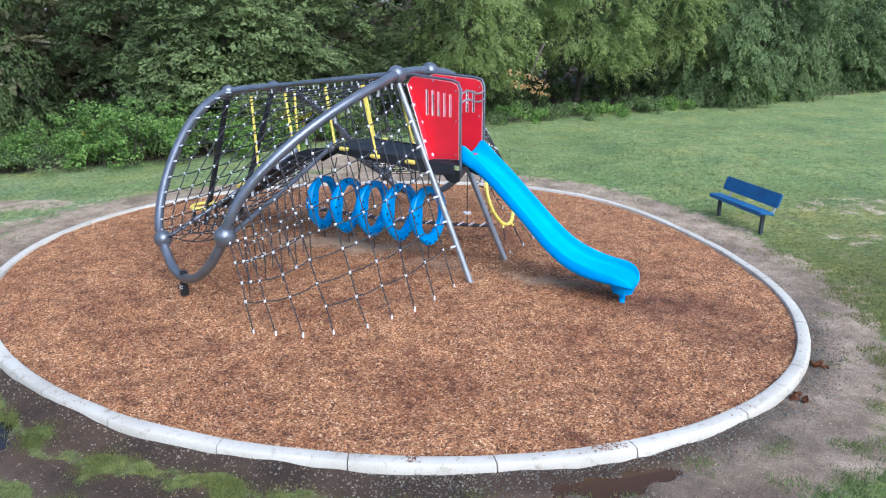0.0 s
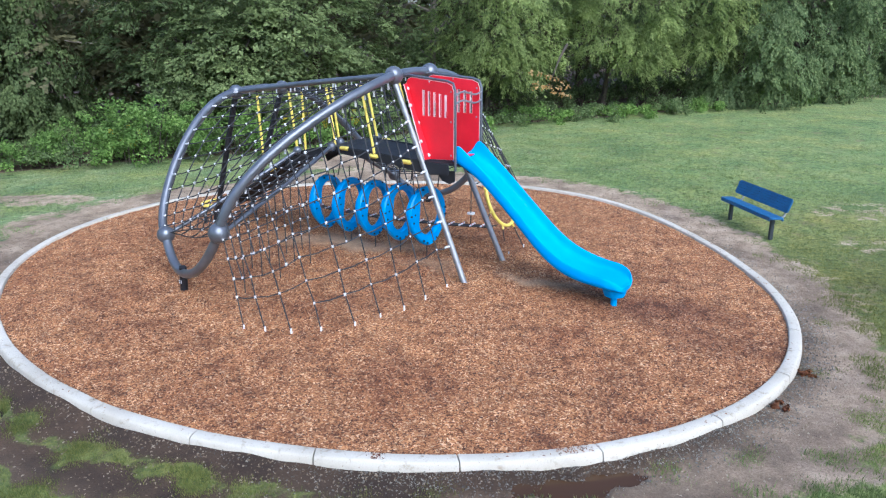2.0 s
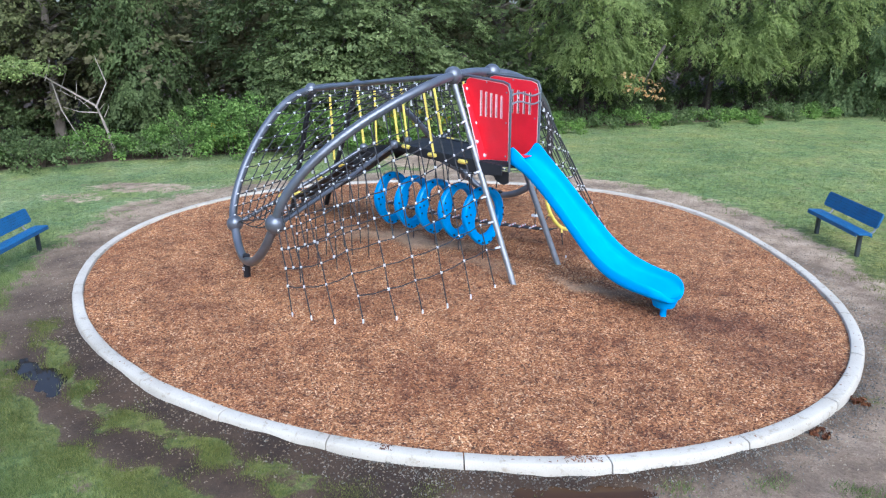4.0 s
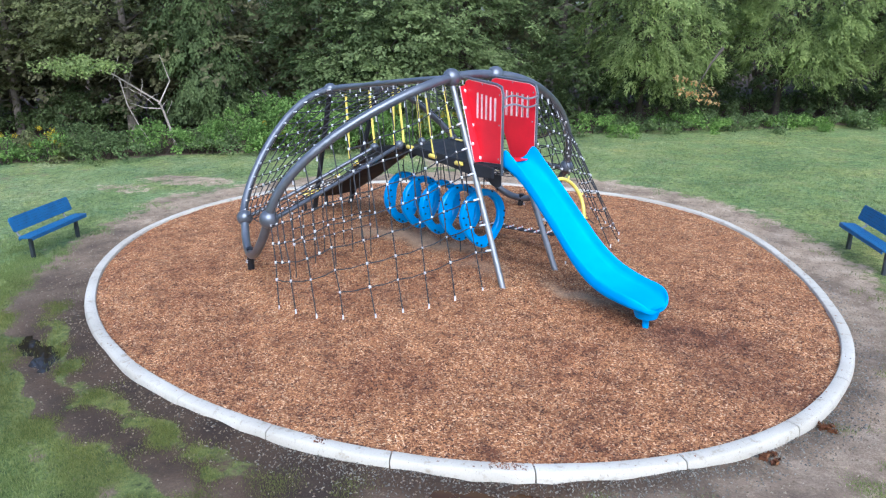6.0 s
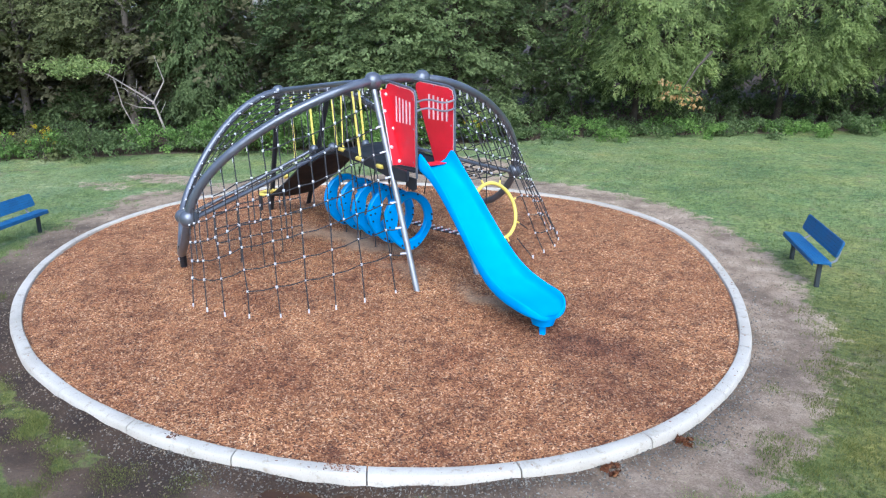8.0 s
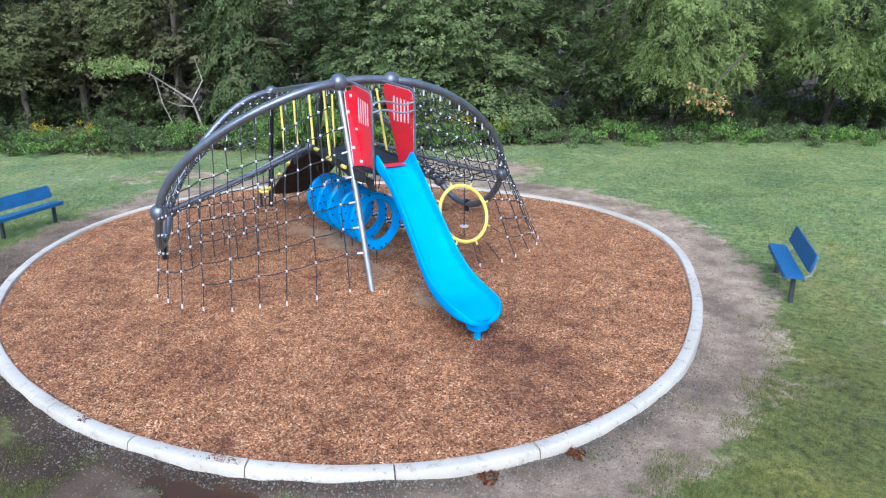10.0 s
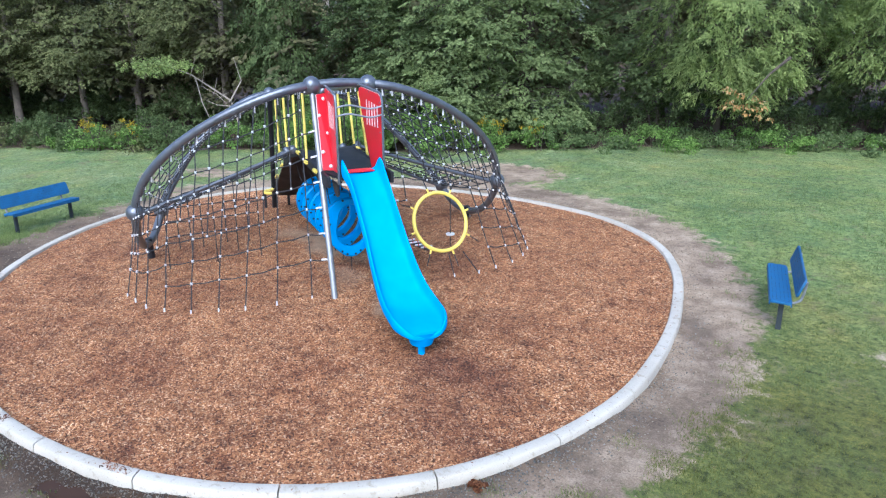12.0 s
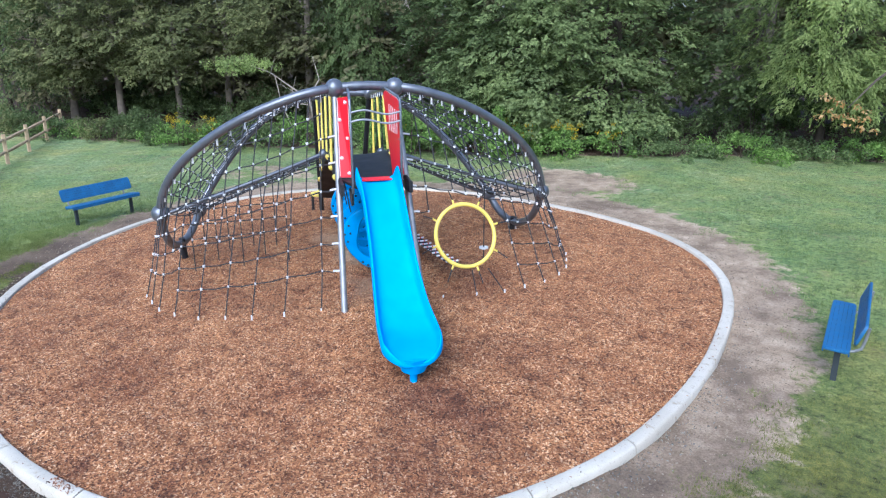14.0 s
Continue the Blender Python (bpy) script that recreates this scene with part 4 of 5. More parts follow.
    for t in np.linspace(0.02, 0.97, 12):
        p = np.array(mir(P0, s)) + (np.array(mir(B0, s)) - np.array(mir(P0, s))) * t
        q = np.array(mir(Q0, s)) + (np.array(mir(A0, s)) - np.array(mir(Q0, s))) * t
        rows.append([jig(p + (q - p) * w - np.array((0, 0, 0.10 * math.sin(math.pi * w))), t) for w in np.linspace(0, 1, 6)])
    net("rail_net", rows, "sagging black rope net between two steel rails")
    # short net hanging under the front rail
    if s < 0:
        hang = thing("hanging_net", FRAME, "short black rope net hanging below a rail", "climbing net", "nets of the climbing frame")
        cols = []
        for k, t in enumerate(np.linspace(0.26, 0.84, 9)):
            p = np.array(mir(P0, s)) + (np.array(mir(B0, s)) - np.array(mir(P0, s))) * t
            low = (0.02, 0.30, 0.16, 0.34)[k % 4]
            cols.append([jig((p[0] - 0.03, p[1], z), t + k, 0.02) for z in (p[2] - 0.02, 1.02, 0.78, 0.55, low) if z < p[2]])
            rope(hang, cols[-1])
        for r in range(1, 4):
            rope(hang, [q for col in cols for q in [col[-1 - r]] if len(col) > r + 1])
        clamps(hang, [q for col in cols for q in col[1:-1]])
    # yellow sleeves on cords between roof and deck
    for k, (a, z0, lean) in enumerate(((-2.95, 1.25, 0.03), (-2.20, 1.62, 0.15), (-1.36, 1.78, 0.2), (-0.66, 1.70, 0.31))):
        t = (a - D0[0]) / (C0[0] - D0[0])
        top = np.array(mir(D0, s)) + (np.array(mir(C0, s)) - np.array(mir(D0, s))) * t
        low = np.array((a + lean, 0.5 * s, z0 - 0.03))
        ob = thing("grab_cord", FRAME, "upright black cord in a yellow grab sleeve above the deck", "grab rope", "yellow grab ropes")
        rope(ob, [top, low])
        u, v = top + (low - top) * 0.08, top + (low - top) * 0.94
        part("sleeve", tube([u, u + (v - u) * 0.5, v], 0.021, 8), YELLOW, ob, "yellow plastic sleeve")
        if k < 3:
            rope(ob, [top + np.array((0.4, 0, 0)), np.array((a + 0.45, 0.5 * s, z0 + 0.05))], 0.009)

# suspension cords of the rings
hangers = thing("ring_cords", FRAME, "black cords holding the blue rings between deck and ground", "ropes")
for a, b, z in RING_AT:
    for dy in (-0.30, 0.30):
        rope(hangers, [(a, dy, z + 0.36), (a + 0.02, dy * 1.3, 1.66 if a > -1.3 else 1.40)])
    rope(hangers, [(a, 0.0, z - 0.47), (a, 0.0, 0.0)])
    rope(hangers, [(a, 0.02, z + 0.44), (a, 0.02, 1.64 if a > -1.3 else 1.36)])

# yellow hoop in the east curtain
hoop = thing("hoop", FRAME @ Matrix.Translation(HOOP) @ pose(0, 0, 0, 0, -22, 8), "yellow plastic climbing hoop tied into the rope net", "hoop")
part("ring", tube([(0, 0.46 * math.cos(2 * math.pi * k / 48), 0.46 * math.sin(2 * math.pi * k / 48)) for k in range(48)], 0.03, 10, True), YELLOW, hoop)
for k in range(8):
    t = 2 * math.pi * (k + 0.3) / 8
    d = Vector((0, math.cos(t), math.sin(t)))
    part("tie", tube([d * 0.46, d * 0.55], 0.016, 6), YELLOW, hoop)
    part("rope", tube([d * 0.55, d * 0.72 - Vector((0, 0, 0.03))], ROPE_R, 5), ROPE, hoop)

# low wobble bridge with red and white rungs, ending at the hoop
bridge = thing("wobble_bridge", FRAME, "low black belt bridge with red and white rungs above the mulch", "rope bridge")
b0, b1 = Vector((-3.0, 0.72, 0.30)), Vector((0.72, 1.18, 0.37))


def bridge_at(t):
    return b0.lerp(b1, t) - Vector((0, 0, 0.07 * math.sin(math.pi * t)))


across = Vector((0, 0, 1)).cross(b1 - b0).normalized()
bm = bmesh.new()
rows = []
for k in range(25):
    p = bridge_at(k / 24)
    rows.append([bm.verts.new(p + across * w + Vector((0, 0, h))) for w, h in ((-0.075, 0), (0.075, 0), (0.075, -0.014), (-0.075, -0.014))])
for r, q in zip(rows, rows[1:]):
    for k in range(4):
        bm.faces.new((r[k], r[(k + 1) % 4], q[(k + 1) % 4], q[k]))
bm.faces.new(rows[0]), bm.faces.new(rows[-1][::-1])
bmesh.ops.recalc_face_normals(bm, faces=bm.faces)
part("belt", bm, RUBBER, bridge, "black rubber belt", smooth=False)
for k in range(18):
    p = bridge_at((k + 0.6) / 18.4) + Vector((0, 0, 0.012))
    rung = part("rung", tube([p - across * 0.10, p + across * 0.10], 0.015, 8), CLAMP, bridge, "white striped rung")
    for w in (-0.045, 0.045):
        part("stripe", tube([p + across * (w - 0.009), p + across * (w + 0.009)], 0.0165, 8), RED_SLEEVE, rung, "red stripe")
rope(bridge, [b1, Vector((0.80, 1.24, 0.40))])

# stepping disc on a hanging cord
step = thing("step_disc", FRAME, "small white step disc on a black hanging cord", "step")
rope(step, [(-0.16, 1.87, 1.35), (-0.16, 1.87, 0.1)])
part("disc", tube([(-0.16, 1.87, 0.30), (-0.16, 1.87, 0.325)], 0.075, 14), CLAMP, step)
# yellow step at the ramp's foot
ystep = thing("ramp_step", FRAME, "yellow curved step at the foot of the ramp", "step")
part("ring", tube([(-4.62 + 0.20 * math.cos(2 * math.pi * k / 28), -0.35 + 0.26 * math.sin(2 * math.pi * k / 28), 0.33) for k in range(28)], 0.032, 8, True), YELLOW, ystep)
part("leg", tube([(-4.62, -0.10, 0.33), (-4.62, -0.10, -0.05)], 0.03, 8), BLACK_STEEL, ystep)
part("leg", tube([(-4.62, -0.60, 0.33), (-4.62, -0.60, -0.05)], 0.03, 8), BLACK_STEEL, ystep)

# ---- benches ----


def bench(m, label):
    """Six-foot coated steel bench; its seat looks along -y, the length lies along x."""
    ob = thing("bench", m, label, "bench", "benches beside the play area")
    L = 0.83

    def plank(name, y0, y1, z0, z1, t, holes):
        d = Vector((0, y1 - y0, z1 - z0))
        n = Vector((1, 0, 0)).cross(d).normalized()
        bm = bmesh.new()
        w = d.length
        slab(bm, [(-L, 0.03), (-L + 0.03, 0), (L - 0.03, 0), (L, 0.03), (L, w - 0.03), (L - 0.03, w), (-L + 0.03, w), (-L, w - 0.03)], (1, 0, 0), d.normalized(), n, (0, y0, z0), t, 0.008)
        pl = part(name, bm, BENCH_BLUE, ob)
        v, f = [], []
        if holes:
            for r in range(5):
                for k in range(44):
                    c = Vector((-L + 0.08 + k * (2 * L - 0.16) / 43, y0, z0)) + d * (0.14 + 0.18 * r)
                    if abs(c.x) < 0.03:
                        continue
                    b = len(v)
                    e, g = Vector((0.007, 0, 0)), d.normalized() * 0.0055
                    for off in (t / 2 + 0.001, -t / 2 - 0.001):
                        b = len(v)
                        v += [c + n * off + q for q in (-e, -g, e, g)]
                        f.append((b, b + 1, b + 2, b + 3))
            o2 = from_arrays("perforation", np.array([tuple(p) for p in v]), np.array(f), HOLE, pl)
            tagged(o2, "dark diamonds coloured as shaded perforations", kind="stuff")

    plank("seat", -0.155, 0.115, 0.40, 0.385, 0.035, True)
    plank("backrest", 0.15, 0.235, 0.485, 0.735, 0.032, True)
    for x in (-0.66, 0.66):
        bm = bmesh.new()
        box(bm, (x - 0.03, -0.032, -0.12), (x + 0.03, 0.032, 0.365), 0.006)
        part("leg", bm, BENCH_LEG, ob, "dark grey square leg", smooth=False)
        bm = bmesh.new()
        box(bm, (x - 0.022, -0.13, 0.350), (x + 0.022, 0.12, 0.376), 0.005)
        part("bearer", bm, BENCH_LEG, ob, "dark bearer under the seat", smooth=False)
        part("brace", tube([(x, 0.06, 0.352), (x, 0.15, 0.355), (x, 0.22, 0.40), (x, 0.245, 0.50), (x, 0.265, 0.66)], 0.018, 8), STEEL_LIGHT, ob, "bare steel bracket behind the backrest")
    for y, z in ((-0.150, 0.383), (0.110, 0.368)):
        bm = bmesh.new()
        box(bm, (-L + 0.03, y - 0.008, z - 0.035), (L - 0.03, y + 0.008, z), 0.004)
        part("seat_lip", bm, BENCH_BLUE, ob, smooth=False)
    return ob


BENCH_E, BENCH_W = (5.634, 13.226, -0.056), (-8.257, 10.037, -0.268)
bench(pose(*BENCH_E, 0, 0, -77.1), "blue perforated steel bench on bare soil at the lawn's edge")
bench(pose(*BENCH_W, 0, 0, 102.7), "blue perforated steel bench on grass by worn soil")

# ---- split-rail fence by the wood ----
fence = thing("fence", Matrix.Translation((0, 0, 0)), "weathered two-rail timber fence at the edge of the wood", "fence")


def fence_z(x, y):
    return float(ground_z(np.array(x), np.array(y)))


FA, FB = Vector((-11.7, 7.05, 0)), Vector((-23.9, 14.55, 0))
NP = 7
posts = []
for k in range(NP):
    p = FA.lerp(FB, k / (NP - 1))
    z = fence_z(p.x, p.y)
    posts.append((p, z))
    bm = bmesh.new()
    box(bm, (p.x - 0.06, p.y - 0.05, z - 0.2), (p.x + 0.06, p.y + 0.05, z + 0.93), 0.012)
    part("post", bm, WOOD_FENCE, fence)
for (p, z), (q, w) in zip(posts, posts[1:]):
    for h in (0.36, 0.74):
        a, b = p + Vector((0, 0, z + h)), q + Vector((0, 0, w + h + 0.02))
        part("rail", tube([a, a.lerp(b, 0.3), a.lerp(b, 0.7), b], [0.04, 0.055, 0.055, 0.04], 6), WOOD_FENCE, fence)

# ---- the wood: trees, shrubs and ground cover ----

def edge_y(x):
    return float(np.interp(x, EDGE_X, EDGE_Y))


def leaves(rng, centres, radii, per, size, narrow=0.55, droop=0.0):
    """Kite-shaped leaves in clumps: arrays of vertices and faces."""
    n = len(centres) * per
    c = np.repeat(centres, per, 0)
    r = np.repeat(radii, per)[:, None]
    d = rng.normal(size=(n, 3))
    d /= np.linalg.norm(d, axis=1)[:, None]
    p = c + d * r * (rng.uniform(0.15, 1, (n, 1)) ** 0.5) * (1, 1, 0.75)
    p[:, 2] -= droop * rng.uniform(0, 1, n) ** 2
    nrm = d * 0.6 + rng.normal(size=(n, 3)) * 0.55 + (0, 0, 0.55)
    nrm /= np.linalg.norm(nrm, axis=1)[:, None]
    ax = np.cross(nrm, rng.normal(size=(n, 3)))
    if droop:
        ax += (0, 0, -0.9)
    ax /= np.linalg.norm(ax, axis=1)[:, None]
    sd = np.cross(nrm, ax)
    L = size * rng.uniform(0.65, 1.3, (n, 1))
    W = L * narrow
    v = np.stack([p - ax * L * 0.5, p + sd * W * 0.5 - ax * L * 0.05 + nrm * L * 0.05, p + ax * L * 0.5, p - sd * W * 0.5 - ax * L * 0.05 + nrm * L * 0.05], 1)
    return v.reshape(-1, 3), np.arange(n * 4).reshape(n, 4)


def limb_paths(rng, height, spread, n, base=0.25, lean=(0, 0)):
    out = []
    trunk = [np.array((lean[0] * t ** 1.3 + 0.12 * math.sin(3 * t + n), lean[1] * t ** 1.3, height * t)) for t in np.linspace(0, 1, 9)]
    for k in range(n):
        t = base + (0.95 - base) * (k + rng.uniform(0, 0.8)) / n
        p = at_curve(np.array(trunk), t)
        a = 2.4 * k + rng.uniform(-0.5, 0.5)
        reach = spread * (1.15 - 0.65 * t) * rng.uniform(0.7, 1.1)
        q = p + np.array((math.cos(a) * reach, math.sin(a) * reach, reach * rng.uniform(0.1, 0.6)))
        m = (p + q) / 2 + np.array((0, 0, reach * 0.15))
        out.append(np.array([p, (p + m) / 2 + rng.normal(size=3) * 0.05, m, (m + q) / 2 + rng.normal(size=3) * 0.1, q]))
    return trunk, out


LIGHT_SIDE = math.atan2(-0.87, 0.48)


def kite_leaves(p, ax, nrm, L, W, soft):
    """Leaf quads at points p along ax, folded slightly about the midrib."""
    n = len(p)
    ax = ax / np.linalg.norm(ax, axis=1)[:, None]
    sd = np.cross(nrm, ax)
    sd /= np.maximum(np.linalg.norm(sd, axis=1)[:, None], 1e-6)
    up = np.cross(ax, sd)
    v = np.stack([p, p + ax * L * 0.42 + sd * W * 0.5 + up * L * 0.06, p + ax * L, p + ax * L * 0.42 - sd * W * 0.5 + up * L * 0.06], 1)
    soft = soft / np.linalg.norm(soft, axis=1)[:, None]
    return v.reshape(-1, 3), np.arange(n * 4).reshape(n, 4)[:, ::-1], np.repeat(soft, 4, 0)


def unit(v):
    return v / np.linalg.norm(v, axis=1)[:, None]


def bough_leaves(rng, cs, radii, outs, per, size, narrow, droop, habit):
    """Leafy twigs on the lumpy upper shells of boughs; each twig carries its leaves in two ranks.
    habit: fan (flat layered twigs), plume (twigs that arch and hang) or drape (twigs that trail down)."""
    ranks = {"fan": 22, "plume": 30, "drape": 26}[habit]
    m = len(cs) * max(6, per // ranks)
    k = np.arange(m) % len(cs)
    out3 = np.concatenate([outs[k], np.zeros((m, 1))], 1)
    d = rng.normal(size=(m, 3)) + out3 * 0.5
    d[:, 2] += 0.45
    d = unit(d)
    ph = rng.uniform(0, 6.28, (len(cs), 3))[k]
    lump = 1 + 0.30 * np.sin(3.6 * d[:, 0] + ph[:, 0]) * np.sin(3.6 * d[:, 1] + ph[:, 1]) + 0.18 * np.sin(6 * d[:, 2] + 5 * d[:, 0] + ph[:, 2])
    off = d * radii[k] * (lump * rng.uniform(0.62, 1.04, m))[:, None]
    off[:, 2] -= 0.28 * (off * out3).sum(1)
    root = cs[k] + off
    flat = unit(d * (1, 1, 0.25) + out3 * 0.5 + rng.normal(size=(m, 3)) * (0.45, 0.45, 0.15))
    tip = {"fan": -0.18, "plume": -0.30, "drape": -1.6}[habit]
    reach = {"fan": 4.2, "plume": 4.0, "drape": 5.0}[habit] * size * rng.uniform(0.6, 1.25, m)
    sag = {"fan": 0.18, "plume": 0.30, "drape": 0.25}[habit]
    axis = unit(flat + np.array((0, 0, 1)) * tip * rng.uniform(0.3, 1.2, (m, 1)))
    face = unit(d * 0.5 + out3 * 0.35 + (0, 0, 0.75) + rng.normal(size=(m, 3)) * 0.22) if habit == "fan" else unit(d * 0.6 + out3 * 0.6 + (0, 0, 0.35) + rng.normal(size=(m, 3)) * 0.3)
    side = unit(np.cross(face, axis))
    q = np.repeat(np.arange(m), ranks)
    n = len(q)
    s = rng.uniform(0, 1, n)
    hand = np.where(rng.uniform(size=n) < 0.5, -1.0, 1.0)
    spread = {"fan": 0.42, "plume": 0.20, "drape": 0.24}[habit] * (1.15 - 0.75 * s) * rng.uniform(0.2, 1.0, n) * hand
    p = root[q] + (axis[q] * s[:, None] + side[q] * spread[:, None]) * reach[q][:, None]
    p[:, 2] -= sag * s ** 2 * reach[q]
    p += rng.normal(size=(n, 3)) * size * 0.22
    p[:, 2] -= droop * s ** 2
    leaf_ax = axis[q] + side[q] * hand[:, None] * (0.9 if narrow > 0.4 else 0.45) + rng.normal(size=(n, 3)) * 0.28 + (0, 0, -0.25 - {"fan": 0.1, "plume": 0.3, "drape": 0.55}[habit])
    nrm = unit(face[q] + rng.normal(size=(n, 3)) * 0.32)
    L = size * rng.uniform(0.65, 1.3, (n, 1))
    soft = d[q] * 0.55 + face[q] * 0.6 + nrm * 0.55
    return kite_leaves(p, leaf_ax, nrm, L, L * narrow, soft)


def tree(x, y, height, spread, mat, label, seed, low=0.6, boughs=40, per=420, size=0.105, narrow=0.62, droop=0.0, trunk_r=0.17, lean=(0, 0), bark=None, big=1.0, tall=0.52, face=0.7, habit="fan"):
    """A broadleaf tree: tapered trunk, limbs, and a crown of leafy boughs, fuller on the side of the lawn."""
    rng = np.random.default_rng(seed)
    z = fence_z(x, y) - 0.05
    ob = thing("tree", Matrix.Translation((x, y, z)), label, "tree", "trees of the wood")
    trunk, limbs = limb_paths(rng, height * 0.92, spread * 0.8, 11, max(0.16, low / height), lean)
    bark = bark or BARK
    bm = bmesh.new()
    sweep(bm, trunk, [trunk_r * (1.25 if k == 0 else 1.05 - 0.09 * k) for k in range(9)], 9)
    part("trunk", bm, bark, ob)
    for l in limbs:
        part("limb", tube(l, [trunk_r * f for f in (0.42, 0.34, 0.25, 0.16, 0.06)], 6), bark, ob)
    cs, rs, outs = [], [], []
    for k in range(boughs):
        u = ((k + rng.uniform()) / boughs) ** 1.45
        h = low + 0.4 + (height - low - 0.8) * u
        f = math.sin(math.pi * min(1, u * 0.78 + 0.2)) ** 0.6
        a = LIGHT_SIDE + rng.uniform(-1.6, 1.6) if rng.uniform() < face else rng.uniform(0, 6.28)
        q = spread * f * rng.uniform(0.55, 1.0)
        ctr = at_curve(np.array(trunk), min(1, h / height))
        cs.append((ctr[0] + q * math.cos(a), ctr[1] + q * math.sin(a), h))
        s = rng.uniform(0.7, 1.15) * big
        rs.append((0.88 * s, 0.88 * s, tall * s))
        outs.append((math.cos(a), math.sin(a)))
    for k in range(6 if face > 0.75 else 0):
        h, a = max(low, 0.6) + 0.5 + 0.75 * k, LIGHT_SIDE + 0.45 * (-1) ** k * rng.uniform(0.2, 1)
        q = spread * rng.uniform(0.45, 0.75)
        ctr = at_curve(np.array(trunk), min(1, h / height))
        cs.append((ctr[0] + q * math.cos(a), ctr[1] + q * math.sin(a), h))
        s = rng.uniform(0.75, 1.0) * big
        rs.append((0.88 * s, 0.88 * s, tall * s))
        outs.append((math.cos(a), math.sin(a)))
    v, f, soft = bough_leaves(rng, np.array(cs), np.array(rs), np.array(outs), per, size, narrow, droop, habit)
    crown = from_arrays("crown", v, f, mat, ob, soft)
    tagged(crown, kind="stuff")
    return ob


def shrub(x, y, w, h, mat, label, seed, per=60, size=0.09, n=None, name="shrub", clump=0.25):
    rng = np.random.default_rng(seed)
    z = fence_z(x, y)
    ob = thing(name, Matrix.Translation((x, y, z)), label, "shrub", "shrubs along the wood")
    n = n or int(26 * w * max(h, 0.7))
    u = rng.uniform(-1, 1, (n, 2))
    hh = h * (1 - 0.55 * (u ** 2).sum(1) / 2) * (0.75 + 0.45 * rng.uniform(size=n))
    zz = hh * rng.uniform(0.05, 1, n) ** 0.6
    cs = np.stack([u[:, 0] * w, u[:, 1] * w * 0.6, zz], 1)
    for k in range(4):
        a = 1.7 * k + seed
        part("stem", tube([(0.1 * math.cos(a), 0.1 * math.sin(a), -0.05), (w * 0.25 * math.cos(a), w * 0.2 * math.sin(a), h * 0.4), (w * 0.45 * math.cos(a), w * 0.35 * math.sin(a), h * 0.75)], [0.02, 0.015, 0.006], 5), BARK, ob)
    v, f = leaves(rng, cs, clump * rng.uniform(0.65, 1.35, n), per, size, 0.6)
    c = from_arrays("foliage", v, f, mat, ob)
    tagged(c, kind="stuff")
    return ob


MAPLE = "tall maple with dense dark green foliage to the ground"
OAK = "willow oak with drooping yellow-green narrow leaves"
VINE = "tree overgrown with dark green vines at the wood's edge"
# front row, from west to east
BARE = "woodland tree with a pale bare trunk and high leaves"
tree(-30.5, 14.6, 8.2, 3.2, LEAF_VINE, VINE, 10, 0.3, 34, 480, 0.12, habit="drape", tall=0.8)
tree(-27.4, 16.4, 8.2, 3.0, LEAF_OLIVE, BARE, 11, 1.7, 34, 660, 0.11, bark=PALE_BARK)
tree(-24.9, 17.5, 9.0, 2.6, LEAF_OLIVE, BARE, 12, 1.9, 34, 660, 0.11, trunk_r=0.15, bark=PALE_BARK)
tree(-22.4, 19.0, 9.0, 2.7, LEAF_OLIVE, BARE, 13, 1.8, 34, 660, 0.11, trunk_r=0.14, bark=PALE_BARK)
tree(-21.0, 20.6, 9.0, 2.8, LEAF_OLIVE, "woodland tree with a bare lower trunk", 14, 2.2, 34, 660, 0.11, trunk_r=0.14, bark=PALE_BARK)
tree(-17.0, 22.0, 9.0, 2.9, LEAF_OLIVE, "woodland tree with a bare lower trunk", 15, 2.3, 36, 700, 0.11, bark=PALE_BARK)
tree(-13.4, 22.2, 9.0, 1.7, LEAF_DARK, "narrow tree wrapped in dark vines down to the ground", 16, 0.2, 34, 700, 0.095, face=0.8, tall=0.8, big=0.8, habit="drape")
tree(-8.8, 23.0, 9.0, 2.2, LEAF_DARK, MAPLE, 17, 0.5, 36, 900, 0.10, face=0.85)
tree(-6.8, 23.7, 9.8, 2.8, LEAF_MAPLE, MAPLE, 18, 0.5, 38, 900, 0.10, face=0.85)
tree(-5.0, 24.9, 9.0, 2.2, LEAF_MAPLE, MAPLE, 19, 0.5, 36, 900, 0.10, face=0.85)
tree(-1.3, 28.4, 9.0, 2.4, LEAF_DARK, "woodland tree standing back in shade", 20, 1.2, 30, 460, 0.115, bark=PALE_BARK)
tree(0.8, 28.0, 8.2, 2.7, LEAF_OAK, OAK, 21, 1.5, 32, 1260, 0.12, 0.30, 0.12, lean=(0.6, -2.0), big=0.88, tall=0.85, face=0.85, trunk_r=0.11, habit="plume")
tree(5.6, 30.2, 9.0, 2.5, LEAF_OAK, OAK, 22, 1.7, 32, 1260, 0.12, 0.30, 0.12, lean=(0.6, -2.0), big=0.88, tall=0.85, face=0.85, trunk_r=0.11, habit="plume")
tree(9.2, 32.4, 9.0, 2.6, LEAF_OAK, OAK, 23, 1.7, 32, 1200, 0.12, 0.30, 0.12, lean=(0.6, -2.0), big=0.88, tall=0.85, face=0.85, trunk_r=0.11, habit="plume")
tree(11.6, 32.2, 8.2, 3.0, LEAF_VINE, VINE, 24, 0.0, 36, 840, 0.10, face=0.85, tall=0.8, habit="drape")
tree(15.2, 34.6, 8.2, 3.2, LEAF_VINE, VINE, 25, 0.0, 36, 840, 0.10, face=0.85, tall=0.8, habit="drape")
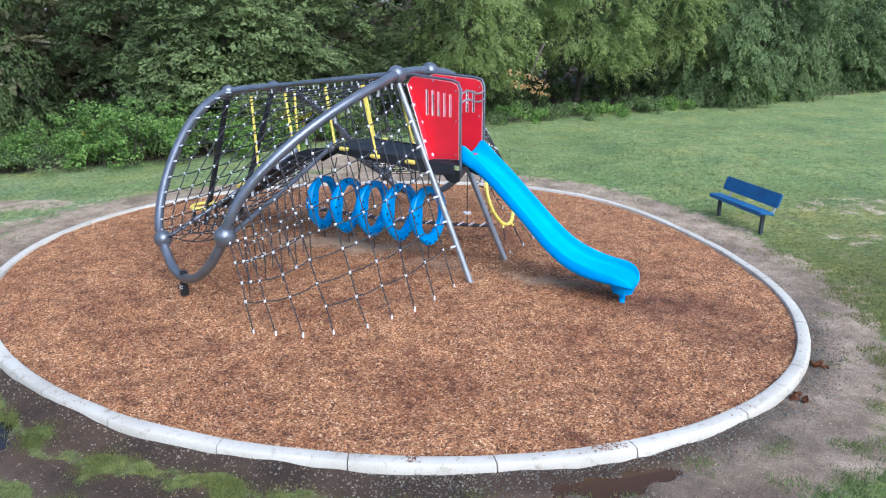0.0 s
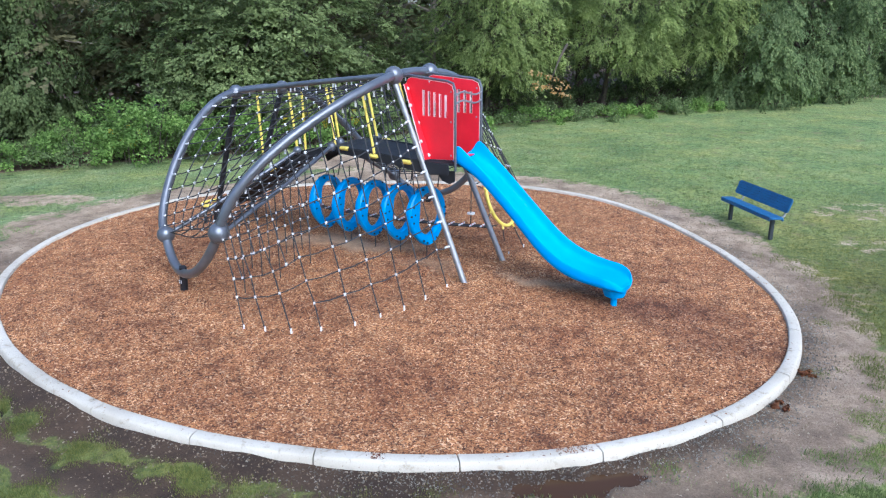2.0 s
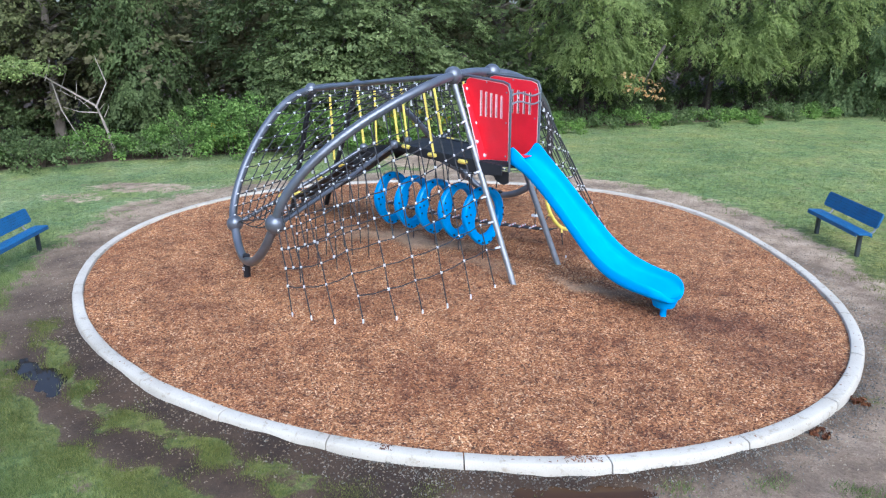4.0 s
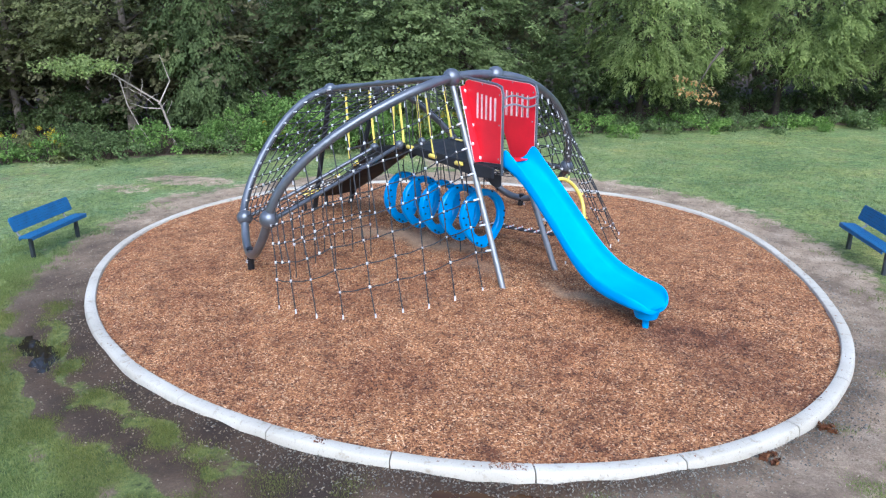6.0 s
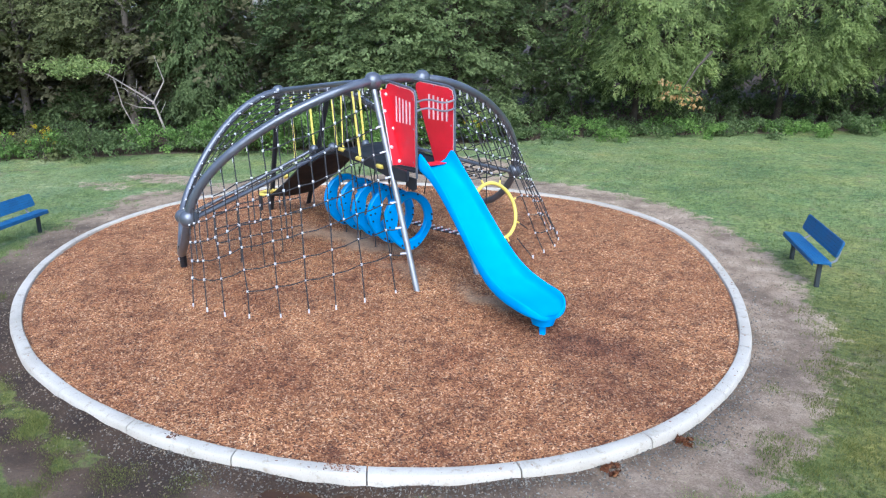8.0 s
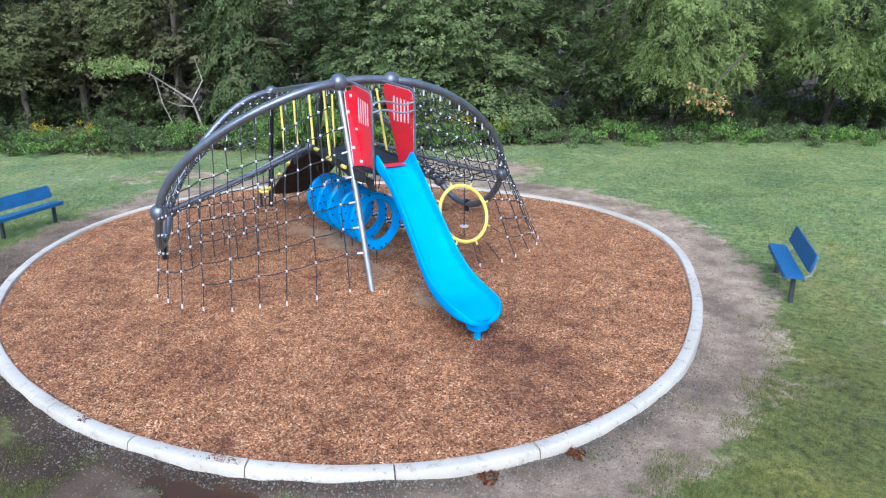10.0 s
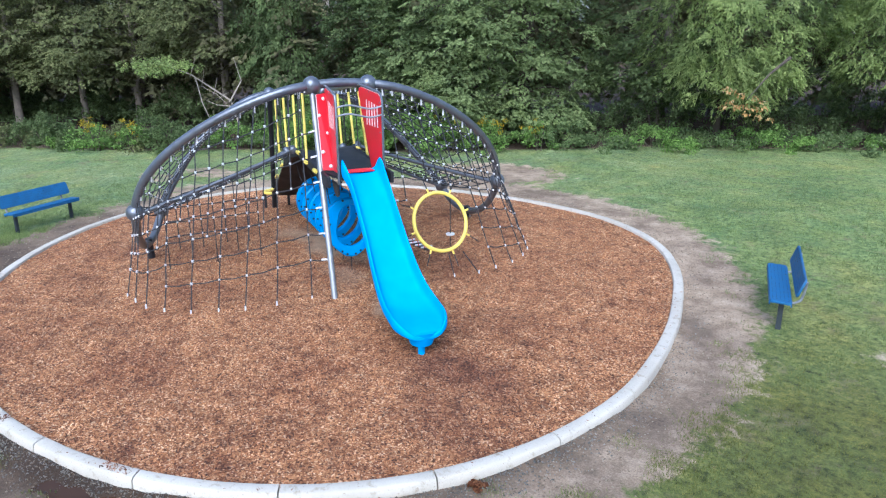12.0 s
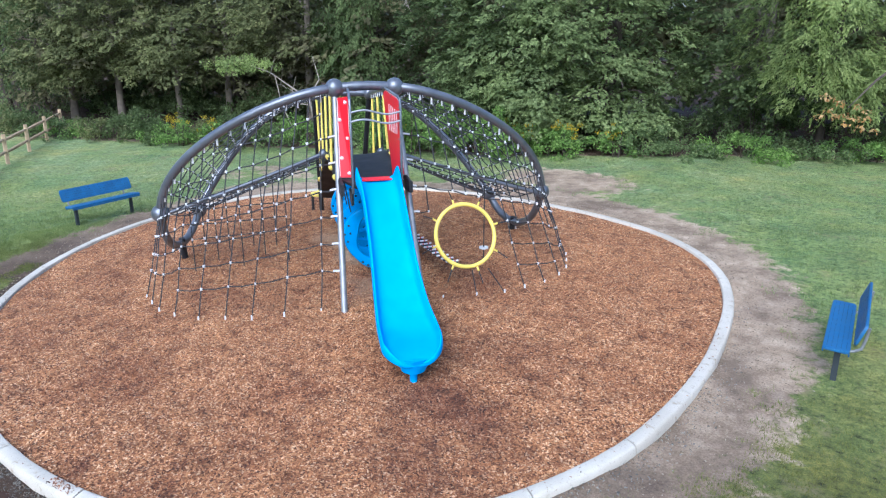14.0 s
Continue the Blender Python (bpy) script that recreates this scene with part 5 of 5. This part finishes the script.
tree(19.4, 37.4, 9.0, 3.4, LEAF_VINE, VINE, 26, 0.0, 36, 780, 0.11, face=0.85, tall=0.8, habit="drape")
tree(24.0, 40.2, 9.0, 3.6, LEAF_VINE, VINE, 27, 0.0, 36, 520, 0.14, big=1.15, face=0.85, tall=0.8, habit="drape")
tree(29.5, 43.5, 9.8, 4.0, LEAF_VINE, VINE, 28, 0.0, 36, 480, 0.16, big=1.3, face=0.85, tall=0.8, habit="drape")
# second row, deeper in the wood
for k, x in enumerate(np.arange(-33, 36, 4.0)):
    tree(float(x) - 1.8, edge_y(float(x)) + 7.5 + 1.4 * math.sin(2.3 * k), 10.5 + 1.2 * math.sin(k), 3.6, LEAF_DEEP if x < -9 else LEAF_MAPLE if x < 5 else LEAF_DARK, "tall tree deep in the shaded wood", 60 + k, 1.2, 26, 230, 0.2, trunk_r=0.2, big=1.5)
# understorey behind the edge
for k, x in enumerate(np.arange(-30, 34, 1.45)):
    x = float(x)
    y = edge_y(x) + 3.4 + 0.9 * math.sin(2.1 * k)
    h = 1.5 + 0.6 * math.sin(1.3 * k)
    if x > -12:
        shrub(x, y, 1.5, h, (LEAF_DARK, LEAF_VINE, LEAF_DARK)[k % 3], "understorey bush in the shade of the wood", 500 + k, 45, 0.10)
    else:
        shrub(x, y - 1.8, 1.4, 0.6 + 0.2 * math.sin(1.3 * k), (LEAF_DARK, LEAF_VINE)[k % 2], "low understorey bush in the wood", 500 + k, 50, 0.10)
        shrub(x, y + 3.8, 1.6, 1.5 + 0.4 * math.sin(1.9 * k), LEAF_DARK, "understorey bush in the shade of the wood", 560 + k, 40, 0.13)
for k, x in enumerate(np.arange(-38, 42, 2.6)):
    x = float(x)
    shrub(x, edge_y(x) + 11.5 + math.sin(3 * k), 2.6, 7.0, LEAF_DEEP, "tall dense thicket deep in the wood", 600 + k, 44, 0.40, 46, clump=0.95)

# dead limbs at the wood's edge
snag = thing("dead_branch", Matrix.Translation((-13.3, 19.4, fence_z(-13.3, 19.4) - 0.05)), "bleached dead branches leaning out of the wood", "branch")
part("stem", tube([(0.1, 0.15, 0), (0.02, 0.05, 0.7), (-0.15, -0.1, 1.55), (-1.0, -1.0, 2.45), (-1.3, -1.8, 2.8)], [0.05, 0.042, 0.034, 0.022, 0.010], 7), PALE_WOOD, snag)
part("branch", tube([(-0.1, -0.2, 1.5), (0.0, 0.3, 2.2), (-0.2, 0.2, 3.0)], [0.028, 0.020, 0.008], 6), PALE_WOOD, snag)
part("branch", tube([(-0.9, -0.9, 2.35), (-0.8, -0.8, 1.5), (-0.5, -0.7, 0.8), (-0.1, -0.5, 0.0)], [0.02, 0.018, 0.014, 0.008], 6), PALE_WOOD, snag)
part("branch", tube([(-0.05, -0.1, 1.35), (-0.5, -0.4, 1.4), (-1.0, -0.5, 1.55)], [0.02, 0.014, 0.006], 6), PALE_WOOD, snag)
for k in range(9):
    p = Vector((0.0, 0.0, 1.2)).lerp(Vector((-1.1, -1.2, 2.5)), k / 9)
    q = p + Vector((0.5 * math.sin(2.4 * k), 0.3 * math.cos(1.7 * k), 0.35 + 0.3 * math.sin(3.3 * k)))
    part("twig", tube([p, p.lerp(q, 0.5) + Vector((0.04, 0, 0.05)), q], [0.012, 0.009, 0.004], 5), PALE_WOOD, snag)
spray = np.array([(-1.4 + 1.0 * math.sin(7.1 * k), -1.9 + 0.9 * math.cos(5.3 * k), 2.75 + 0.16 * math.sin(3 * k)) for k in range(26)])
v, f = leaves(np.random.default_rng(5), spray, np.full(26, 0.26), 55, 0.10)
tagged(from_arrays("foliage", v, f, LEAF_OAK, snag), "pale green leaf spray", kind="stuff")
# bare twigs hanging in the gap between two trees
bare = thing("dead_branch", Matrix.Translation((-11.3, 22.4, 3.0)), "bare bleached twigs hanging in a dark gap of the wood", "branch")
part("stem", tube([(-1.0, 0.4, 1.6), (0.1, -0.4, 1.75), (0.8, -1.1, 1.35), (1.1, -1.3, 1.2)], [0.03, 0.022, 0.014, 0.006], 6), PALE_WOOD, bare)
part("stem", tube([(-1.2, 0.3, 0.1), (-0.3, 0.1, 0.02), (0.3, -0.1, 0.1), (0.6, -0.2, 0.25)], [0.028, 0.022, 0.014, 0.006], 6), PALE_WOOD, bare)
for k in range(10):
    p = Vector((-0.5, 0.0, 1.68)).lerp(Vector((0.9, -1.15, 1.3)), k / 9)
    q = p + Vector((0.3 * math.sin(2.1 * k) + 0.15, -0.1, -0.25 - 0.2 * math.sin(1.9 * k)))
    part("twig", tube([p, p.lerp(q, 0.5) + Vector((0.04, 0, 0.03)), q], [0.011, 0.008, 0.003], 5), PALE_WOOD, bare)
autumn = thing("autumn_branch", Matrix.Translation((2.71, 22.93, 1.69)), "hanging branch of orange autumn leaves", "branch")
part("stem", tube([(0.6, 1.6, 1.2), (0.3, 0.8, 0.8), (0, 0, 0.2)], [0.05, 0.03, 0.01], 6), BARK, autumn)
pts = np.array([(-0.62 + 0.085 * k, 0.25 * math.cos(2.7 * k), 0.18 - 0.02 * k + 0.24 * math.sin(4.3 * k + 1)) for k in range(15)])
v, f = leaves(np.random.default_rng(6), pts, np.full(15, 0.12), 13, 0.10)
tagged(from_arrays("foliage", v, f, LEAF_ORANGE, autumn), "orange leaves", kind="stuff")

# shrubs and creepers along the edge
SHRUB = "leafy green shrub at the foot of the wood"
CREEP = "low mat of ivy and brambles at the lawn's edge"
shrub(-8.6, 19.6, 1.6, 2.0, LEAF_BUSH, "bright green rounded shrub at the wood's edge", 101, 75)
shrub(-6.6, 20.6, 1.3, 1.5, LEAF_BUSH, "bright green rounded shrub at the wood's edge", 102, 75)
shrub(-10.6, 19.4, 1.3, 1.3, LEAF_BUSH, SHRUB, 103)
for k, x in enumerate(np.arange(-30, 34, 1.55)):
    x = float(x)
    y = edge_y(x) + 0.9 + 0.5 * math.sin(3.1 * k)
    h = 0.62 + 0.3 * math.sin(1.9 * k + 1) + (0.25 if x < -2 else 0) + (0.5 if x > 9 else 0)
    if -3 < x < 10:
        shrub(x, edge_y(x) + 0.55, 1.5, 0.5 + 0.12 * math.sin(2.7 * k), (LEAF_VINE, LEAF_BUSH)[k % 2], CREEP, 160 + k, 110, 0.085)
        continue
    shrub(x, y, 1.25, h, ((LEAF_OLIVE, LEAF_DARK, LEAF_BUSH) if x < -12 else (LEAF_VINE, LEAF_BUSH, LEAF_VINE))[k % 3], SHRUB if h > 0.8 else CREEP, 120 + k, 75, 0.085)
for k, (x, n) in enumerate(((-16.5, 14), (-15.2, 10), (-5.6, 12), (-4.6, 14), (-3.4, 8), (-9.4, 8))):
    ob = shrub(x, edge_y(x) + 0.35, 0.55, 1.0, LEAF_BUSH, "goldenrod in yellow flower against the shrubs", 300 + k, 40, 0.09, 16, "goldenrod")
    rng = np.random.default_rng(400 + k)
    c = np.stack([rng.uniform(-0.5, 0.5, n), rng.uniform(-0.35, 0.1, n), rng.uniform(0.5, 1.1, n)], 1)
    v, f = leaves(rng, c, np.full(n, 0.10), 30, 0.05)
    tagged(from_arrays("blossom", v, f, FLOWER, ob), "yellow blossom", kind="stuff")

# far wood that closes the horizon on every side
rng = np.random.default_rng(77)
cs, rs = [], []
for k in range(900):
    a = rng.uniform(0, 2 * math.pi)
    r = rng.uniform(70, 84)
    cs.append((r * math.cos(a), 12 + r * math.sin(a), 14 * rng.uniform(0, 1) ** 0.8))
    rs.append(rng.uniform(2.0, 3.6))
v, f = leaves(rng, np.array(cs), np.array(rs), 48, 1.75)
tagged(from_arrays("far_wood", v, f, LEAF_DARK), "distant belt of dark green trees round the field", "trees", kind="stuff")

# dead leaves blown against the kerb
for k, (x, y) in enumerate(((4.34, 7.47), (3.74, 6.75))):
    d, a = outside(np.array(x), np.array(y))
    push = max(0.0, KERB_W + 0.10 - float(d))
    x, y = x + push * math.cos(float(a)), y + push * math.sin(float(a))
    ob = thing("leaf_pile", Matrix.Translation((x, y, terrain(x, y))), "small heap of wet brown leaves against the kerb", "leaf litter", "leaf heaps by the kerb")
    rng = np.random.default_rng(900 + k)
    ctr = np.stack([rng.normal(0, 0.06, 9), rng.normal(0, 0.04, 9), np.full(9, 0.02)], 1)
    v, f = leaves(rng, ctr, np.full(9, 0.035), 12, 0.055)
    v[:, 2] = np.maximum(v[:, 2], 0.002)
    tagged(from_arrays("foliage", v, f, DEAD_LEAF, ob), kind="stuff")

# ---- loose chips, gravel and grass blades ----


def scatter(rng, n, test, lo, hi):
    out = np.zeros((0, 2))
    while len(out) < n:
        p = rng.uniform(lo, hi, (n * 2, 2))
        out = np.concatenate([out, p[test(p[:, 0], p[:, 1], rng)]])
    return out[:n]


def chip_cloud(name, p, z, size, flat, mat, rng, label, category):
    """Small slivers lying at random angles, as flat wedges."""
    n = len(p)
    yaw, pitch = rng.uniform(0, 2 * math.pi, n), rng.normal(0, 0.35, n)
    L = size * rng.uniform(0.5, 1.5, n)
    W, H = L * rng.uniform(0.22, 0.45, n), L * flat
    base = np.array([(-1, -0.7, 0), (-0.8, 0.8, 0), (1, 0.6, 0), (0.85, -0.8, 0), (0, 0, 1)], float)
    faces = np.array([(0, 3, 4), (3, 2, 4), (2, 1, 4), (1, 0, 4)])
    q = base[None] * np.stack([L / 2, W / 2, H], 1)[:, None]
    cp, sp = np.cos(pitch)[:, None], np.sin(pitch)[:, None]
    x, y, h = q[..., 0] * cp - q[..., 2] * sp, q[..., 1], q[..., 0] * sp + q[..., 2] * cp
    cy, sy = np.cos(yaw)[:, None], np.sin(yaw)[:, None]
    v = np.stack([p[:, :1] + x * cy - y * sy, p[:, 1:] + x * sy + y * cy, z[:, None] + h + 0.004], -1)
    f = (faces[None] + 5 * np.arange(n)[:, None, None]).reshape(-1, 3)
    return tagged(from_arrays(name, v.reshape(-1, 3), f, mat), label, category, kind="stuff")


rng = np.random.default_rng(3)
p = scatter(rng, 150000, lambda x, y, r: outside(x, y)[0] < -0.02, (-8, 4.5), (6.5, 18.5))
mz = bed_z(p[:, 0], p[:, 1]) + np.array([0.022 * noise.noise((x * 1.3, y * 1.3, 4)) + 0.012 * noise.noise((x * 6, y * 6, 2)) for x, y in p])
fields(chip_cloud("mulch_chips", p, mz, 0.033, 0.18, CHIPS, rng, "loose orange-brown wood chips", "mulch"), damp=wet_mulch, worn=worn_mulch)
ths = np.radians(np.concatenate([rng.normal(-66.0, 0.9, 90), rng.normal(-83.5, 0.35, 40), rng.uniform(-130, 20, 60)]))
rad = ring_radius(ths) + rng.uniform(0.01, KERB_W - 0.03, len(ths)) ** 1.0
p = np.stack([RING.x + rad * np.cos(ths), RING.y + rad * np.sin(ths)], 1)
spill = chip_cloud("spilled_chips", p, kerb_z(p[:, 0], p[:, 1]) + KERB_TOP, 0.024, 0.25, CHIPS, rng, "damp wood chips spilled on the concrete kerb", "mulch")
fields(spill, damp=lambda x, y: 0.8 + 0 * x, worn=lambda x, y: 0 * x)
p = scatter(rng, 3600, lambda x, y, r: (outside(x, y)[0] > KERB_W + 0.01) & (outside(x, y)[0] < KERB_W + 0.03 + 0.44 * r.uniform(0, 1, len(x)) ** 1.9) & (r.uniform(0, 1, len(x)) < np.interp(np.degrees(outside(x, y)[1]), [-180, -120, -95, -80, -35, -15, 20, 180], [0.01, 0.02, 0.12, 0.9, 1, 0.35, 0.05, 0])), (-8, 4), (6.5, 14))
chip_cloud("gravel", p, np.array([terrain(x, y) for x, y in p]), 0.021, 0.5, GRAVEL, rng, "grey gravel strewn along the kerb", "gravel")


p = scatter(rng, 9000, lambda x, y, r: (outside(x, y)[0] > KERB_W + 0.02) & (soil_at(x, y) > 0.45) & (outside(x, y)[0] < 2.2) & (r.uniform(0, 1, len(x)) < np.exp(-outside(x, y)[0] / 0.7)), (-8.5, 3.5), (7, 18))
chip_cloud("soil_crumbs", p, np.array([terrain(x, y) for x, y in p]) - 0.004, 0.023, 0.5, CRUMB, rng, "brown soil crumbs, twigs and pale grit", "soil")


def blades(name, p, h, rng, per, spread):
    n = len(p) * per
    c = np.repeat(p, per, 0) + rng.normal(0, spread, (n, 2))
    z = np.repeat([terrain(x, y) for x, y in p], per)
    a = rng.uniform(0, 2 * math.pi, n)
    H = h * rng.uniform(0.5, 1.3, n) * (1 - 0.45 * olive_turf_at(c[:, 0], c[:, 1]))
    w = 0.004 + 0.05 * H
    lean = rng.normal(0, 0.5, (n, 2)) * H[:, None]
    l = np.stack([c[:, 0] - w * np.cos(a), c[:, 1] - w * np.sin(a), z - 0.02], 1)
    r = np.stack([c[:, 0] + w * np.cos(a), c[:, 1] + w * np.sin(a), z - 0.02], 1)
    t = np.stack([c[:, 0] + lean[:, 0], c[:, 1] + lean[:, 1], z + H], 1)
    v = np.stack([l, r, t], 1).reshape(-1, 3)
    ob = from_arrays(name, v, np.arange(n * 3).reshape(n, 3), BLADE)
    fields(ob, bluer_turf=bluer_turf_at, olive_turf=olive_turf_at)
    return tagged(ob, "short mown grass blades and weedy tufts", "grass", kind="stuff")


def grassy(x, y, r):
    d, _ = outside(x, y)
    field = np.array([noise.noise((a * 1.5, b * 1.5, 9)) + 0.8 * noise.noise((a * 6, b * 6, 2)) for a, b in zip(x, y)])
    return (d > 0.28) & (soil_at(x, y) + 0.55 * field < 0.50) & (hollow(x, y) > -0.05)


def near_grass(x, y, r):
    d, _ = outside(x, y)
    return grassy(x, y, r) & (r.uniform(0, 1, len(x)) < np.exp(-np.clip(d - 0.8, 0, 99) / 1.2) * np.clip((13 - y) / 5, 0, 1) * np.clip((8.5 - x) / 3, 0, 1))


def far_grass(x, y, r):
    d, _ = outside(x, y)
    return grassy(x, y, r) & (r.uniform(0, 1, len(x)) < np.exp(-np.clip(d - 3.5, 0, 99) / 4.0))


blades("grass", np.concatenate([scatter(rng, 22000, far_grass, (-16, -3), (16, 27)), scatter(rng, 13000, near_grass, (-10, 1), (8.5, 13))]), 0.05, rng, 7, 0.05)


def tufty(x, y, r):
    d, t = outside(x, y)
    field = np.array([noise.noise((a * 2.3, b * 2.3, 3)) for a, b in zip(x, y)])
    return (d > 0.3) & (d < 2.2) & (y < 10) & (field > 0.05 + 0.25 * np.clip(0.8 - d, 0, 1) * (x > -0.9) + 0.28 * np.clip((x - 0.5) / 2, 0, 1)) & (hollow(x, y) > -0.025) & (soil_at(x, y) + 0.2 * field < np.where(x < -0.9, 0.62, 2))


blades("weed_tufts", scatter(rng, 3400, tufty, (-9, 2.5), (6, 10)), 0.030, rng, 26, 0.07)
